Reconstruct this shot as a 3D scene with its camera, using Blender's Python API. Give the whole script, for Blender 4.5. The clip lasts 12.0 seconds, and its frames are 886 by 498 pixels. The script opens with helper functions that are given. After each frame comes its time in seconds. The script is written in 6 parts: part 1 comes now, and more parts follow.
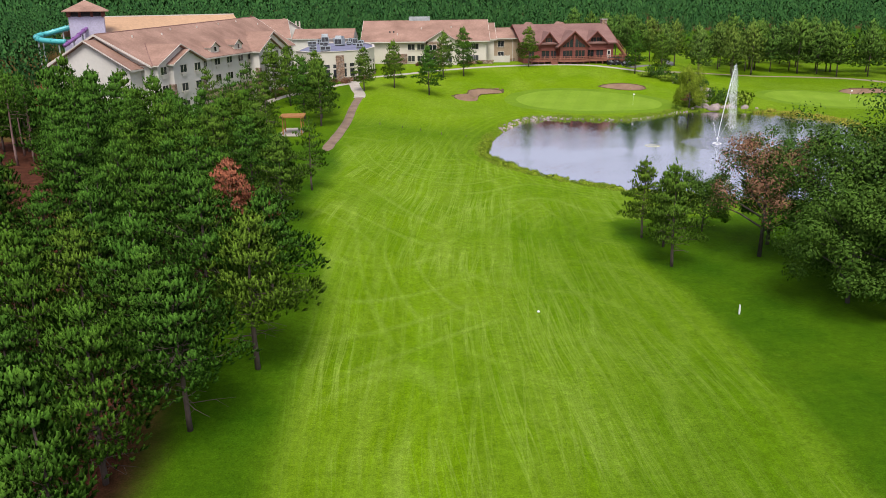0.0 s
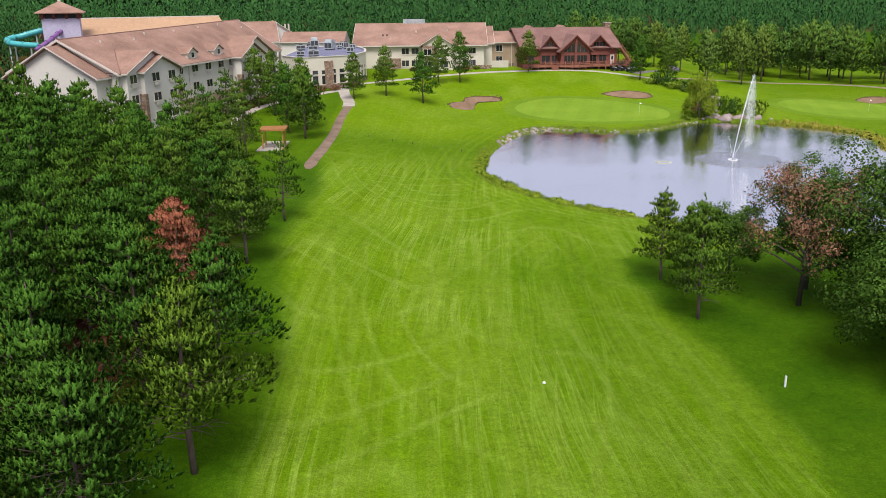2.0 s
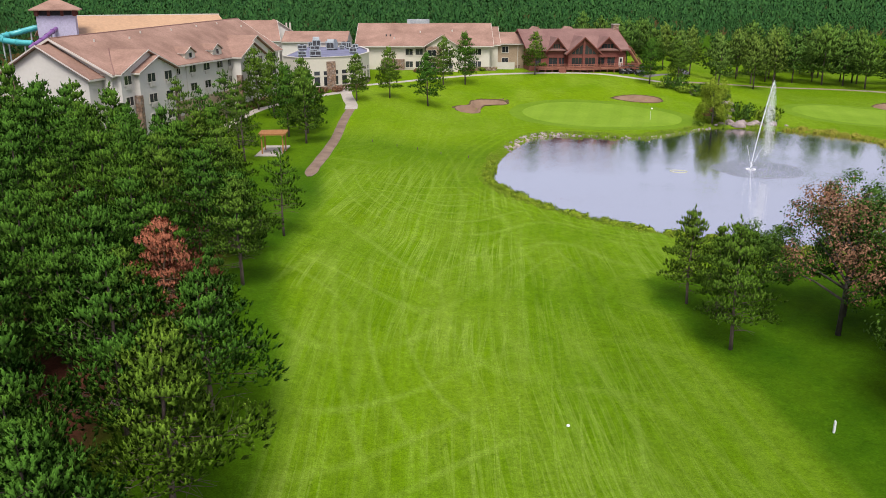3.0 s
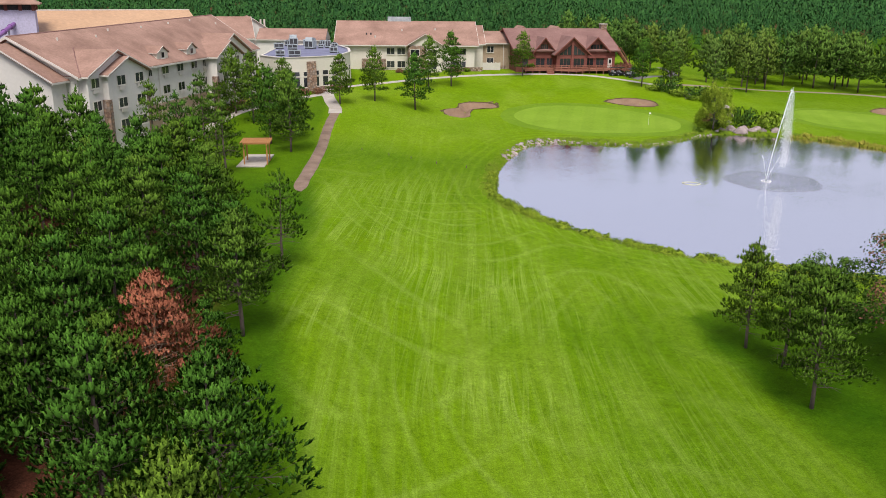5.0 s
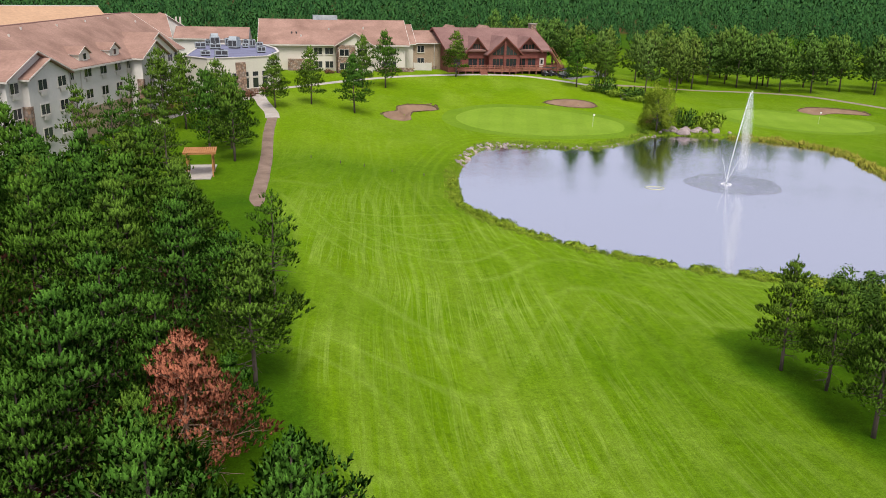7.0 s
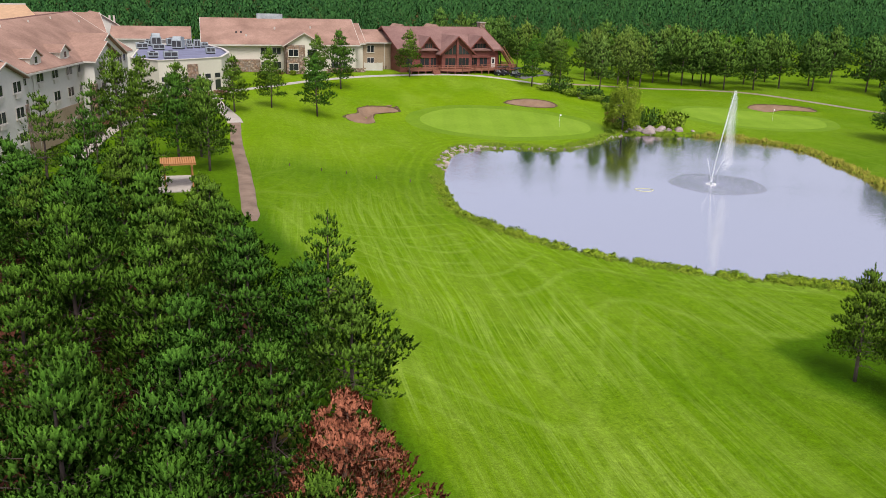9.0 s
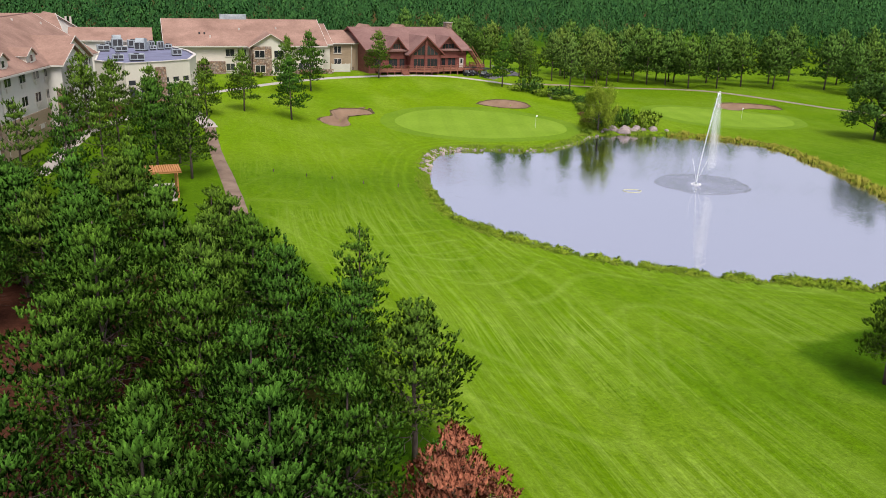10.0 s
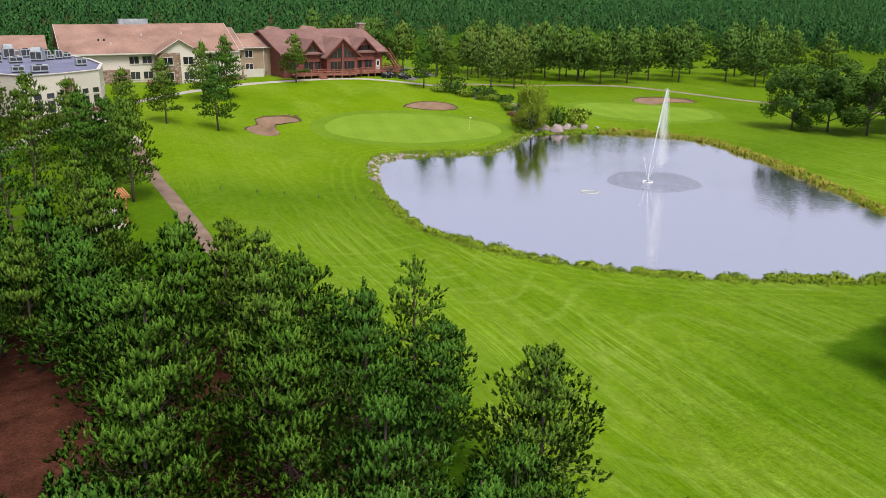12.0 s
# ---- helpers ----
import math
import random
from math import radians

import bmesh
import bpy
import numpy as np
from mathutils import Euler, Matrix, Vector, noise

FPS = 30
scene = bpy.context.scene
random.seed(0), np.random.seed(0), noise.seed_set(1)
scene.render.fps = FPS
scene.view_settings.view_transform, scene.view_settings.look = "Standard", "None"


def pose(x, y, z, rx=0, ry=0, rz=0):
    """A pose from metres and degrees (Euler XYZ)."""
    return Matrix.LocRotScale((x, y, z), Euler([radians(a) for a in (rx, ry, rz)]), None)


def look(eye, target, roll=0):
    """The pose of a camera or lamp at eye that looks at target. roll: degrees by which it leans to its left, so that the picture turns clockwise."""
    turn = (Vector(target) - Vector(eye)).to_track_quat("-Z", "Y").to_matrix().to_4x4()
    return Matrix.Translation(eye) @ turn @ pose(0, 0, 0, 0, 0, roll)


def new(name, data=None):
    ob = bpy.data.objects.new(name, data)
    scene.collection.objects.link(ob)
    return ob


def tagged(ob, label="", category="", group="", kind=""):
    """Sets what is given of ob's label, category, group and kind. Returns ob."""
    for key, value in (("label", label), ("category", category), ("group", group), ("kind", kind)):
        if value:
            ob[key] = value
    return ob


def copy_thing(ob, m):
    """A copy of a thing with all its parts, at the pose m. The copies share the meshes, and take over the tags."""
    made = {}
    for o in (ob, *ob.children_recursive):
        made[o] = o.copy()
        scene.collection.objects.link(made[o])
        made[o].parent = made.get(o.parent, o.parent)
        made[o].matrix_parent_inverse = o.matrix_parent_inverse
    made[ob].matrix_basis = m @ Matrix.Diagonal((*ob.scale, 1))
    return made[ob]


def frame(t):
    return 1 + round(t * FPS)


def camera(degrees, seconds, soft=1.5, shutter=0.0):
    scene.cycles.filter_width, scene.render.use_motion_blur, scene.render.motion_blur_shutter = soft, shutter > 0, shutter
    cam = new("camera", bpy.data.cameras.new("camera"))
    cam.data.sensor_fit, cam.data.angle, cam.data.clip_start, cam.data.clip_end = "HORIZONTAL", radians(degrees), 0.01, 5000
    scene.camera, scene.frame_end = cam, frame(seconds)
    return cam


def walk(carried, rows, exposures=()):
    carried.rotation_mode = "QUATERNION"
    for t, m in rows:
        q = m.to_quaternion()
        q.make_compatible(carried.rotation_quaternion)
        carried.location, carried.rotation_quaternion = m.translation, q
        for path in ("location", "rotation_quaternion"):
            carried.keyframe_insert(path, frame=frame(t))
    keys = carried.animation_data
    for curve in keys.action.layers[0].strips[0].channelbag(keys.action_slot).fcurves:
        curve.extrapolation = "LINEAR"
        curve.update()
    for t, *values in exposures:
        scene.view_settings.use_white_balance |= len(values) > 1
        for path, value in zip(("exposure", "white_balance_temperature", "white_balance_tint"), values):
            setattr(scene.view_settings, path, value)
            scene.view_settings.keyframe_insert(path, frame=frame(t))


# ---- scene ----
cam = camera(57.2, 12.0, 0.6)
PATH = [
    (0, (4.33, -10.105, 22.13), (4.337, -8.195, 21.535), -0.7),
    (0.5, (4.632, -7.555, 22.201), (4.642, -5.646, 21.608), -0.8),
    (1, (4.918, -4.954, 22.334), (4.93, -3.044, 21.741), -0.7),
    (1.5, (5.076, -2.444, 22.451), (5.09, -0.534, 21.857), -0.6),
    (2, (5.034, 0.02, 22.566), (5.047, 1.929, 21.971), -0.5),
    (2.5, (4.78, 2.313, 22.644), (4.793, 4.222, 22.047), -0.3),
    (3, (4.249, 4.727, 22.731), (4.263, 6.635, 22.134), -0.0),
    (3.2, (3.941, 5.638, 22.744), (3.958, 7.548, 22.148), 0.1),
    (4.8, (0.815, 12.381, 22.984), (0.889, 14.285, 22.378), 0.6),
    (5, (0.326, 13.129, 22.987), (0.423, 15.033, 22.381), 0.6),
    (5.5, (-1.108, 14.836, 22.986), (-0.945, 16.735, 22.379), 0.7),
    (6, (-2.683, 16.4, 22.992), (-2.458, 18.292, 22.385), 0.9),
    (6.5, (-4.363, 17.886, 23.014), (-4.081, 19.771, 22.406), 1.0),
    (7, (-6.188, 19.282, 23.031), (-5.858, 21.159, 22.423), 1.2),
    (7.2, (-6.956, 19.829, 23.028), (-6.609, 21.702, 22.42), 1.2),
    (9, (-14.161, 24.835, 23.098), (-13.632, 26.665, 22.488), 1.4),
    (9.5, (-16.172, 26.294, 23.157), (-15.589, 28.107, 22.548), 1.4),
    (10, (-18.145, 27.856, 23.239), (-17.501, 29.649, 22.629), 1.4),
    (10.5, (-20.0, 29.517, 23.33), (-19.298, 31.287, 22.719), 1.2),
    (11, (-21.688, 31.24, 23.425), (-20.924, 32.985, 22.814), 1.1),
    (11.5, (-23.229, 33.038, 23.505), (-22.399, 34.752, 22.894), 0.9),
    (12, (-24.678, 34.93, 23.575), (-23.783, 36.611, 22.964), 0.7),
]
walk(cam, [(t, look(eye, target, roll)) for t, eye, target, roll in PATH], [(0, 0.83), (12, 0.83)])

# ---- world, sun ----
world = bpy.data.worlds.new("sky")
scene.world = world
world.use_nodes = True
_nt = world.node_tree
_bg = _nt.nodes["Background"]
_sky = _nt.nodes.new("ShaderNodeTexSky")
_sky.sky_type = "NISHITA"
_sky.sun_disc = False
SUN_UP, SUN_FROM = 58.0, 182.0          # degrees: elevation, compass bearing that the light comes from
_sky.sun_elevation, _sky.sun_rotation = radians(SUN_UP), radians(SUN_FROM)
_sky.air_density, _sky.dust_density, _sky.ozone_density = 1.0, 4.0, 1.2
_veil = _nt.nodes.new("ShaderNodeMix")          # thin high cloud over the blue
_veil.data_type = "RGBA"
_veil.inputs[0].default_value = 0.62
_nt.links.new(_sky.outputs[0], _veil.inputs[6])
_veil.inputs[7].default_value = (4.4, 4.25, 5.0, 1)
_nt.links.new(_veil.outputs[2], _bg.inputs[0])
_bg.inputs[1].default_value = 0.100
_sun = bpy.data.lights.new("sun", "SUN")
_sun.energy, _sun.angle, _sun.color = 2.1, radians(26), (1.0, 0.96, 0.9)
sun = new("sun", _sun)
_d = Vector((math.sin(radians(SUN_FROM)) * math.cos(radians(SUN_UP)), math.cos(radians(SUN_FROM)) * math.cos(radians(SUN_UP)), math.sin(radians(SUN_UP))))
sun.matrix_world = look(_d * 300, (0, 0, 0))

# ---- materials ----
def nodes_of(name):
    m = bpy.data.materials.new(name)
    m.use_nodes = True
    return m, m.node_tree, m.node_tree.nodes["Principled BSDF"]


def link(nt, a, b):
    nt.links.new(a, b)


def noise_node(nt, vec, scale, detail=4.0, rough=0.55, stretch=None, turn=0.0):
    if stretch or turn:
        mp = nt.nodes.new("ShaderNodeMapping")
        mp.inputs["Scale"].default_value = stretch or (1, 1, 1)
        mp.inputs["Rotation"].default_value = (0, 0, radians(turn))
        link(nt, vec, mp.inputs[0])
        vec = mp.outputs[0]
    n = nt.nodes.new("ShaderNodeTexNoise")
    n.inputs["Scale"].default_value, n.inputs["Detail"].default_value, n.inputs["Roughness"].default_value = scale, detail, rough
    link(nt, vec, n.inputs["Vector"])
    return n.outputs["Fac"]


def ramp(nt, fac, stops):
    r = nt.nodes.new("ShaderNodeValToRGB")
    while len(r.color_ramp.elements) < len(stops):
        r.color_ramp.elements.new(0.5)
    for e, (at, c) in zip(r.color_ramp.elements, stops):
        e.position, e.color = at, (*c, 1) if len(c) == 3 else c
    link(nt, fac, r.inputs[0])
    return r.outputs[0]


def grey(v):
    return (v, v, v)


def mix(nt, kind, fac, a, b):
    m = nt.nodes.new("ShaderNodeMix")
    m.data_type, m.blend_type = "RGBA", kind
    for sock, v in ((m.inputs[0], fac), (m.inputs[6], a), (m.inputs[7], b)):
        if isinstance(v, (int, float)):
            sock.default_value = v
        elif isinstance(v, tuple):
            sock.default_value = (*v, 1)
        else:
            link(nt, v, sock)
    return m.outputs[2]


def world_pos(nt):
    return nt.nodes.new("ShaderNodeNewGeometry").outputs["Position"]


def bump(nt, bsdf, height, strength, distance):
    b = nt.nodes.new("ShaderNodeBump")
    b.inputs["Strength"].default_value, b.inputs["Distance"].default_value = strength, distance
    link(nt, height, b.inputs["Height"])
    link(nt, b.outputs[0], bsdf.inputs["Normal"])


def surface(name, dark, light, scale, rough=0.8, fine=0.0, bump_by=0.0, metal=0.0, spec=0.3, stretch=None, islands=0.0, objects=0.0, grain=0.5):
    """A plain real surface: two colours mixed by noise at two scales, with fine relief."""
    m, nt, b = nodes_of(name)
    p = world_pos(nt)
    big = noise_node(nt, p, scale, 5, 0.6, stretch)
    col = ramp(nt, big, [(0.3, dark), (0.7, light)])
    small = noise_node(nt, p, fine or scale * 9, 3, 0.6, stretch)
    col = mix(nt, "MULTIPLY", grain, col, ramp(nt, small, [(0.25, grey(0.6)), (0.75, grey(1.15))]))
    if islands:
        g = nt.nodes.new("ShaderNodeNewGeometry").outputs["Random Per Island"]
        col = mix(nt, "MULTIPLY", islands, col, ramp(nt, g, [(0, grey(0.45)), (1, grey(1.35))]))
    if objects:
        g = nt.nodes.new("ShaderNodeObjectInfo").outputs["Random"]
        col = mix(nt, "MULTIPLY", objects, col, ramp(nt, g, [(0, grey(0.5)), (1, grey(1.3))]))
    link(nt, col, b.inputs["Base Color"])
    b.inputs["Roughness"].default_value, b.inputs["Metallic"].default_value = rough, metal
    b.inputs["Specular IOR Level"].default_value = spec
    if bump_by:
        bump(nt, b, small, 0.6, bump_by)
    return m


def attr(nt, name):
    a = nt.nodes.new("ShaderNodeAttribute")
    a.attribute_name = name
    return a.outputs["Fac"]


def foliage(name, dark, light, tint, rough=0.6, patch=0.35, through_light=0.06, fine=16.0, islands=0.8, grainy=0.9, tips=0.0):
    """Leaves or needles: patchy at two scales, each blade a little different; tips: how strongly young growth is paled
    and shade painted into shoot bases.
    """
    m, nt, b = nodes_of(name)
    p = world_pos(nt)
    col = ramp(nt, noise_node(nt, p, patch * 3, 3, 0.6), [(0.3, dark), (0.72, light)])
    g = nt.nodes.new("ShaderNodeNewGeometry").outputs["Random Per Island"]
    col = mix(nt, "MULTIPLY", islands, col, ramp(nt, g, [(0, grey(0.5)), (1, grey(1.45))]))
    grain = noise_node(nt, p, fine, 3, 0.7)
    col = mix(nt, "MULTIPLY", grainy, col, ramp(nt, grain, [(0.32, grey(0.35)), (0.68, grey(1.6))]))
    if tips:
        # Low values paint the crown's inner shade into the colour; high values are pale new growth.
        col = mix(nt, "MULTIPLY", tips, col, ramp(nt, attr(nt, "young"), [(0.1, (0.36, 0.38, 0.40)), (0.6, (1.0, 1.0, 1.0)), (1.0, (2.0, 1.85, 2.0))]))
    bump(nt, b, grain, 0.8, 0.25 / fine)
    o = nt.nodes.new("ShaderNodeObjectInfo").outputs["Random"]
    col = mix(nt, "MIX", ramp(nt, o, [(0.35, grey(0)), (1, grey(0.6))]), col, mix(nt, "MULTIPLY", 1.0, col, tint))
    link(nt, col, b.inputs["Base Color"])
    b.inputs["Roughness"].default_value = rough
    b.inputs["Specular IOR Level"].default_value = 0.04
    t = nt.nodes.new("ShaderNodeBsdfTranslucent")
    link(nt, col, t.inputs[0])
    s = nt.nodes.new("ShaderNodeMixShader")
    s.inputs[0].default_value = through_light
    link(nt, b.outputs[0], s.inputs[1])
    link(nt, t.outputs[0], s.inputs[2])
    link(nt, s.outputs[0], nt.nodes["Material Output"].inputs[0])
    return m


def turf():
    """Mown grass: fairway with mower streaks, darker rough, needle litter under the pines."""
    m, nt, b = nodes_of("turf")
    p = world_pos(nt)
    sep = nt.nodes.new("ShaderNodeSeparateXYZ")
    link(nt, p, sep.inputs[0])
    com = nt.nodes.new("ShaderNodeCombineXYZ")
    link(nt, attr(nt, "across"), com.inputs[0])
    link(nt, sep.outputs[1], com.inputs[1])
    warp = nt.nodes.new("ShaderNodeTexNoise")
    warp.inputs["Scale"].default_value, warp.inputs["Detail"].default_value = 0.028, 2.0
    link(nt, p, warp.inputs["Vector"])
    bent = nt.nodes.new("ShaderNodeVectorMath")
    bent.operation = "MULTIPLY_ADD"
    link(nt, warp.outputs["Color"], bent.inputs[0])
    bent.inputs[1].default_value = (2.6, 0.0, 0.0)
    link(nt, com.outputs[0], bent.inputs[2])
    flow = bent.outputs[0]
    rough_c = ramp(nt, noise_node(nt, p, 0.16, 5, 0.65), [(0.3, (0.030, 0.084, 0.002)), (0.7, (0.056, 0.120, 0.003))])
    fair_c = ramp(nt, noise_node(nt, p, 0.06, 5, 0.6), [(0.3, (0.082, 0.168, 0.002)), (0.7, (0.120, 0.210, 0.003))])
    def bend(scale, by, shift):
        """The fairway's own coordinates, gently warped so that tracks curve."""
        w = nt.nodes.new("ShaderNodeTexNoise")
        w.inputs["Scale"].default_value, w.inputs["Detail"].default_value = scale, 1.5
        sh = nt.nodes.new("ShaderNodeVectorMath")
        sh.inputs[1].default_value = (shift, shift * 1.7, 0)
        link(nt, p, sh.inputs[0])
        link(nt, sh.outputs[0], w.inputs["Vector"])
        out = nt.nodes.new("ShaderNodeVectorMath")
        out.operation = "MULTIPLY_ADD"
        link(nt, w.outputs["Color"], out.inputs[0])
        out.inputs[1].default_value = (by, by, 0.0)
        link(nt, flow, out.inputs[2])
        return out.outputs[0]
    bands = ramp(nt, noise_node(nt, bend(0.01, 6.0, 5.0), 1.0, 3, 0.6, (0.22, 0.008, 1)), [(0.35, grey(0.93)), (0.65, grey(1.07))])
    fair_c = mix(nt, "MULTIPLY", 1.0, fair_c, bands)
    for turn, lo in ((-4, 0.92), (7, 0.93)):
        streak = ramp(nt, noise_node(nt, bend(0.011, 6.0, 11.0 + turn), 1.0, 5, 0.75, (1.2, 0.016, 1), turn), [(0.35, grey(lo)), (0.65, grey(2 - lo))])
        fair_c = mix(nt, "MULTIPLY", 1.0, fair_c, streak)
    for k, (turn, gain, wide) in enumerate(((4, 0.36, 1.5), (-12, 0.46, 1.3), (18, 0.50, 1.2), (-26, 0.46, 1.1), (34, 0.48, 1.0))):
        g = bend(0.010 + 0.002 * k, 12.0, 23.0 * (k + 1))
        s = noise_node(nt, g, 1.0, 3, 0.55, (wide * 1.7, 0.012, 1), turn)
        line = ramp(nt, s, [(0.57, grey(0)), (0.615, grey(gain)), (0.66, grey(gain * 0.3))])
        line = mix(nt, "MULTIPLY", 1.0, line, ramp(nt, noise_node(nt, g, 0.07, 3, 0.6), [(0.42, grey(0.05)), (0.62, grey(1))]))
        fair_c = mix(nt, "MIX", line, fair_c, (0.232, 0.335, 0.048))
    for k, (sx, sy, turn, gain) in enumerate(((0.050, 0.012, 10, 0.42), (0.040, 0.016, -22, 0.40), (0.032, 0.022, 30, 0.36))):
        # Turning tracks of the mower: thin level lines of a slow noise.
        slow = noise_node(nt, bend(0.02, 5.0, 131.0 + 29 * k), 1.0, 0, 0.5, (sx, sy, 1), turn)
        stops = []
        for level in (0.34, 0.42, 0.47, 0.53, 0.60, 0.68):
            stops += [(level - 0.006, grey(0)), (level, grey(gain)), (level + 0.006, grey(0))]
        arcs = mix(nt, "MULTIPLY", 1.0, ramp(nt, slow, stops), ramp(nt, noise_node(nt, p, 0.06 + 0.01 * k, 3, 0.6), [(0.40, grey(0)), (0.58, grey(1))]))
        fair_c = mix(nt, "MIX", arcs, fair_c, (0.232, 0.335, 0.048))
    for k, (sx, sy, turn, gain) in enumerate(((0.24, 0.025, -3, 0.45), (0.5, 0.035, 8, 0.32), (0.12, 0.05, 0, 0.34))):
        pale = noise_node(nt, bend(0.05, 6.0, 61.0 + 17 * k), 1.0, 6, 0.72, (sx, sy, 1), turn)
        fair_c = mix(nt, "MIX", ramp(nt, pale, [(0.47, grey(0)), (0.70, grey(gain))]), fair_c, (0.182, 0.272, 0.026))
    lawn_c = ramp(nt, noise_node(nt, p, 0.07, 5, 0.62), [(0.3, (0.098, 0.184, 0.003)), (0.7, (0.138, 0.226, 0.004))])
    lawn_c = mix(nt, "MIX", ramp(nt, noise_node(nt, bend(0.03, 9.0, 77.0), 1.0, 5, 0.68, (0.10, 0.045, 1), 24), [(0.46, grey(0)), (0.68, grey(0.5))]), lawn_c, (0.198, 0.282, 0.028))
    rings = nt.nodes.new("ShaderNodeMath")              # mower passes that follow the pond's edge
    rings.operation = "SINE"
    scaled = nt.nodes.new("ShaderNodeMath")
    scaled.operation = "MULTIPLY"
    scaled.inputs[1].default_value = 4.4
    link(nt, attr(nt, "shore"), scaled.inputs[0])
    link(nt, scaled.outputs[0], rings.inputs[0])
    passes = ramp(nt, rings.outputs[0], [(0.0, grey(0.90)), (1.0, grey(1.06))])
    near = ramp(nt, attr(nt, "by_shore"), [(0.0, grey(0)), (1.0, grey(0.8))])
    col = mix(nt, "MIX", attr(nt, "lawn"), rough_c, lawn_c)
    col = mix(nt, "MIX", attr(nt, "fairway"), col, fair_c)
    col = mix(nt, "MIX", near, col, mix(nt, "MULTIPLY", 1.0, col, passes))
    fine = noise_node(nt, p, 3.6, 6, 0.85)
    col = mix(nt, "MULTIPLY", 0.6, col, ramp(nt, fine, [(0.3, grey(0.55)), (0.7, grey(1.42))]))
    clump = noise_node(nt, p, 1.1, 5, 0.75)
    col = mix(nt, "MULTIPLY", 1.0, col, ramp(nt, clump, [(0.3, grey(0.86)), (0.7, grey(1.14))]))
    tuft = noise_node(nt, p, 14.0, 4, 0.8)
    col = mix(nt, "MULTIPLY", 0.75, col, ramp(nt, tuft, [(0.3, grey(0.5)), (0.7, grey(1.46))]))
    worn = noise_node(nt, p, 0.45, 5, 0.7)
    col = mix(nt, "MIX", ramp(nt, worn, [(0.64, grey(0)), (0.8, grey(0.30))]), col, (0.17, 0.24, 0.02))
    lit = ramp(nt, noise_node(nt, p, 0.8, 6, 0.75), [(0.3, (0.036, 0.015, 0.009)), (0.7, (0.110, 0.040, 0.025))])
    lit = mix(nt, "MULTIPLY", 0.7, lit, ramp(nt, noise_node(nt, p, 9, 5, 0.8), [(0.32, grey(0.25)), (0.68, grey(1.75))]))
    col = mix(nt, "MIX", attr(nt, "litter"), col, lit)
    link(nt, col, b.inputs["Base Color"])
    b.inputs["Roughness"].default_value, b.inputs["Specular IOR Level"].default_value = 1.0, 0.03
    bump(nt, b, tuft, 0.7, 0.06)
    return m


def water_material(name="pond_water", ripple=0.48, scale=1.5, rough=0.02):
    m, nt, b = nodes_of(name)
    p = world_pos(nt)
    col = ramp(nt, noise_node(nt, p, 0.05, 4, 0.6), [(0.3, (0.012, 0.013, 0.016)), (0.7, (0.020, 0.021, 0.026))])
    link(nt, col, b.inputs["Base Color"])
    b.inputs["Roughness"].default_value, b.inputs["IOR"].default_value = rough, 4.8
    b.inputs["Specular IOR Level"].default_value = 1.0
    b.inputs["Specular Tint"].default_value = (0.96, 0.95, 1.0, 1)
    h = noise_node(nt, p, scale, 3, 0.6, (1, 1.6, 1))
    calm = ramp(nt, noise_node(nt, p, 0.045, 3, 0.5), [(0.40, grey(0.25)), (0.60, grey(1))])
    bump(nt, b, mix(nt, "MULTIPLY", 1.0, h, calm) if ripple < 0.5 else h, ripple, 0.055)
    return m


def glass_material():
    m, nt, b = nodes_of("window_glass")
    col = ramp(nt, nt.nodes.new("ShaderNodeObjectInfo").outputs["Random"], [(0, (0.012, 0.014, 0.016)), (1, (0.05, 0.055, 0.06))])
    link(nt, col, b.inputs["Base Color"])
    b.inputs["Roughness"].default_value, b.inputs["IOR"].default_value = 0.06, 1.5
    return m


def stone_wall():
    m, nt, b = nodes_of("field_stone")
    p = world_pos(nt)
    v = nt.nodes.new("ShaderNodeTexVoronoi")
    v.inputs["Scale"].default_value = 2.6
    link(nt, p, v.inputs[0])
    hue = nt.nodes.new("ShaderNodeSeparateXYZ")
    link(nt, v.outputs["Color"], hue.inputs[0])
    col = ramp(nt, hue.outputs[0], [(0, (0.20, 0.12, 0.085)), (0.4, (0.34, 0.22, 0.15)), (0.75, (0.28, 0.22, 0.19)), (1, (0.42, 0.32, 0.24))])
    col = mix(nt, "MULTIPLY", 0.8, col, ramp(nt, v.outputs["Distance"], [(0.2, grey(1.1)), (0.62, grey(0.5))]))
    link(nt, col, b.inputs["Base Color"])
    b.inputs["Roughness"].default_value = 0.9
    bump(nt, b, v.outputs["Distance"], 0.7, -0.05)
    return m


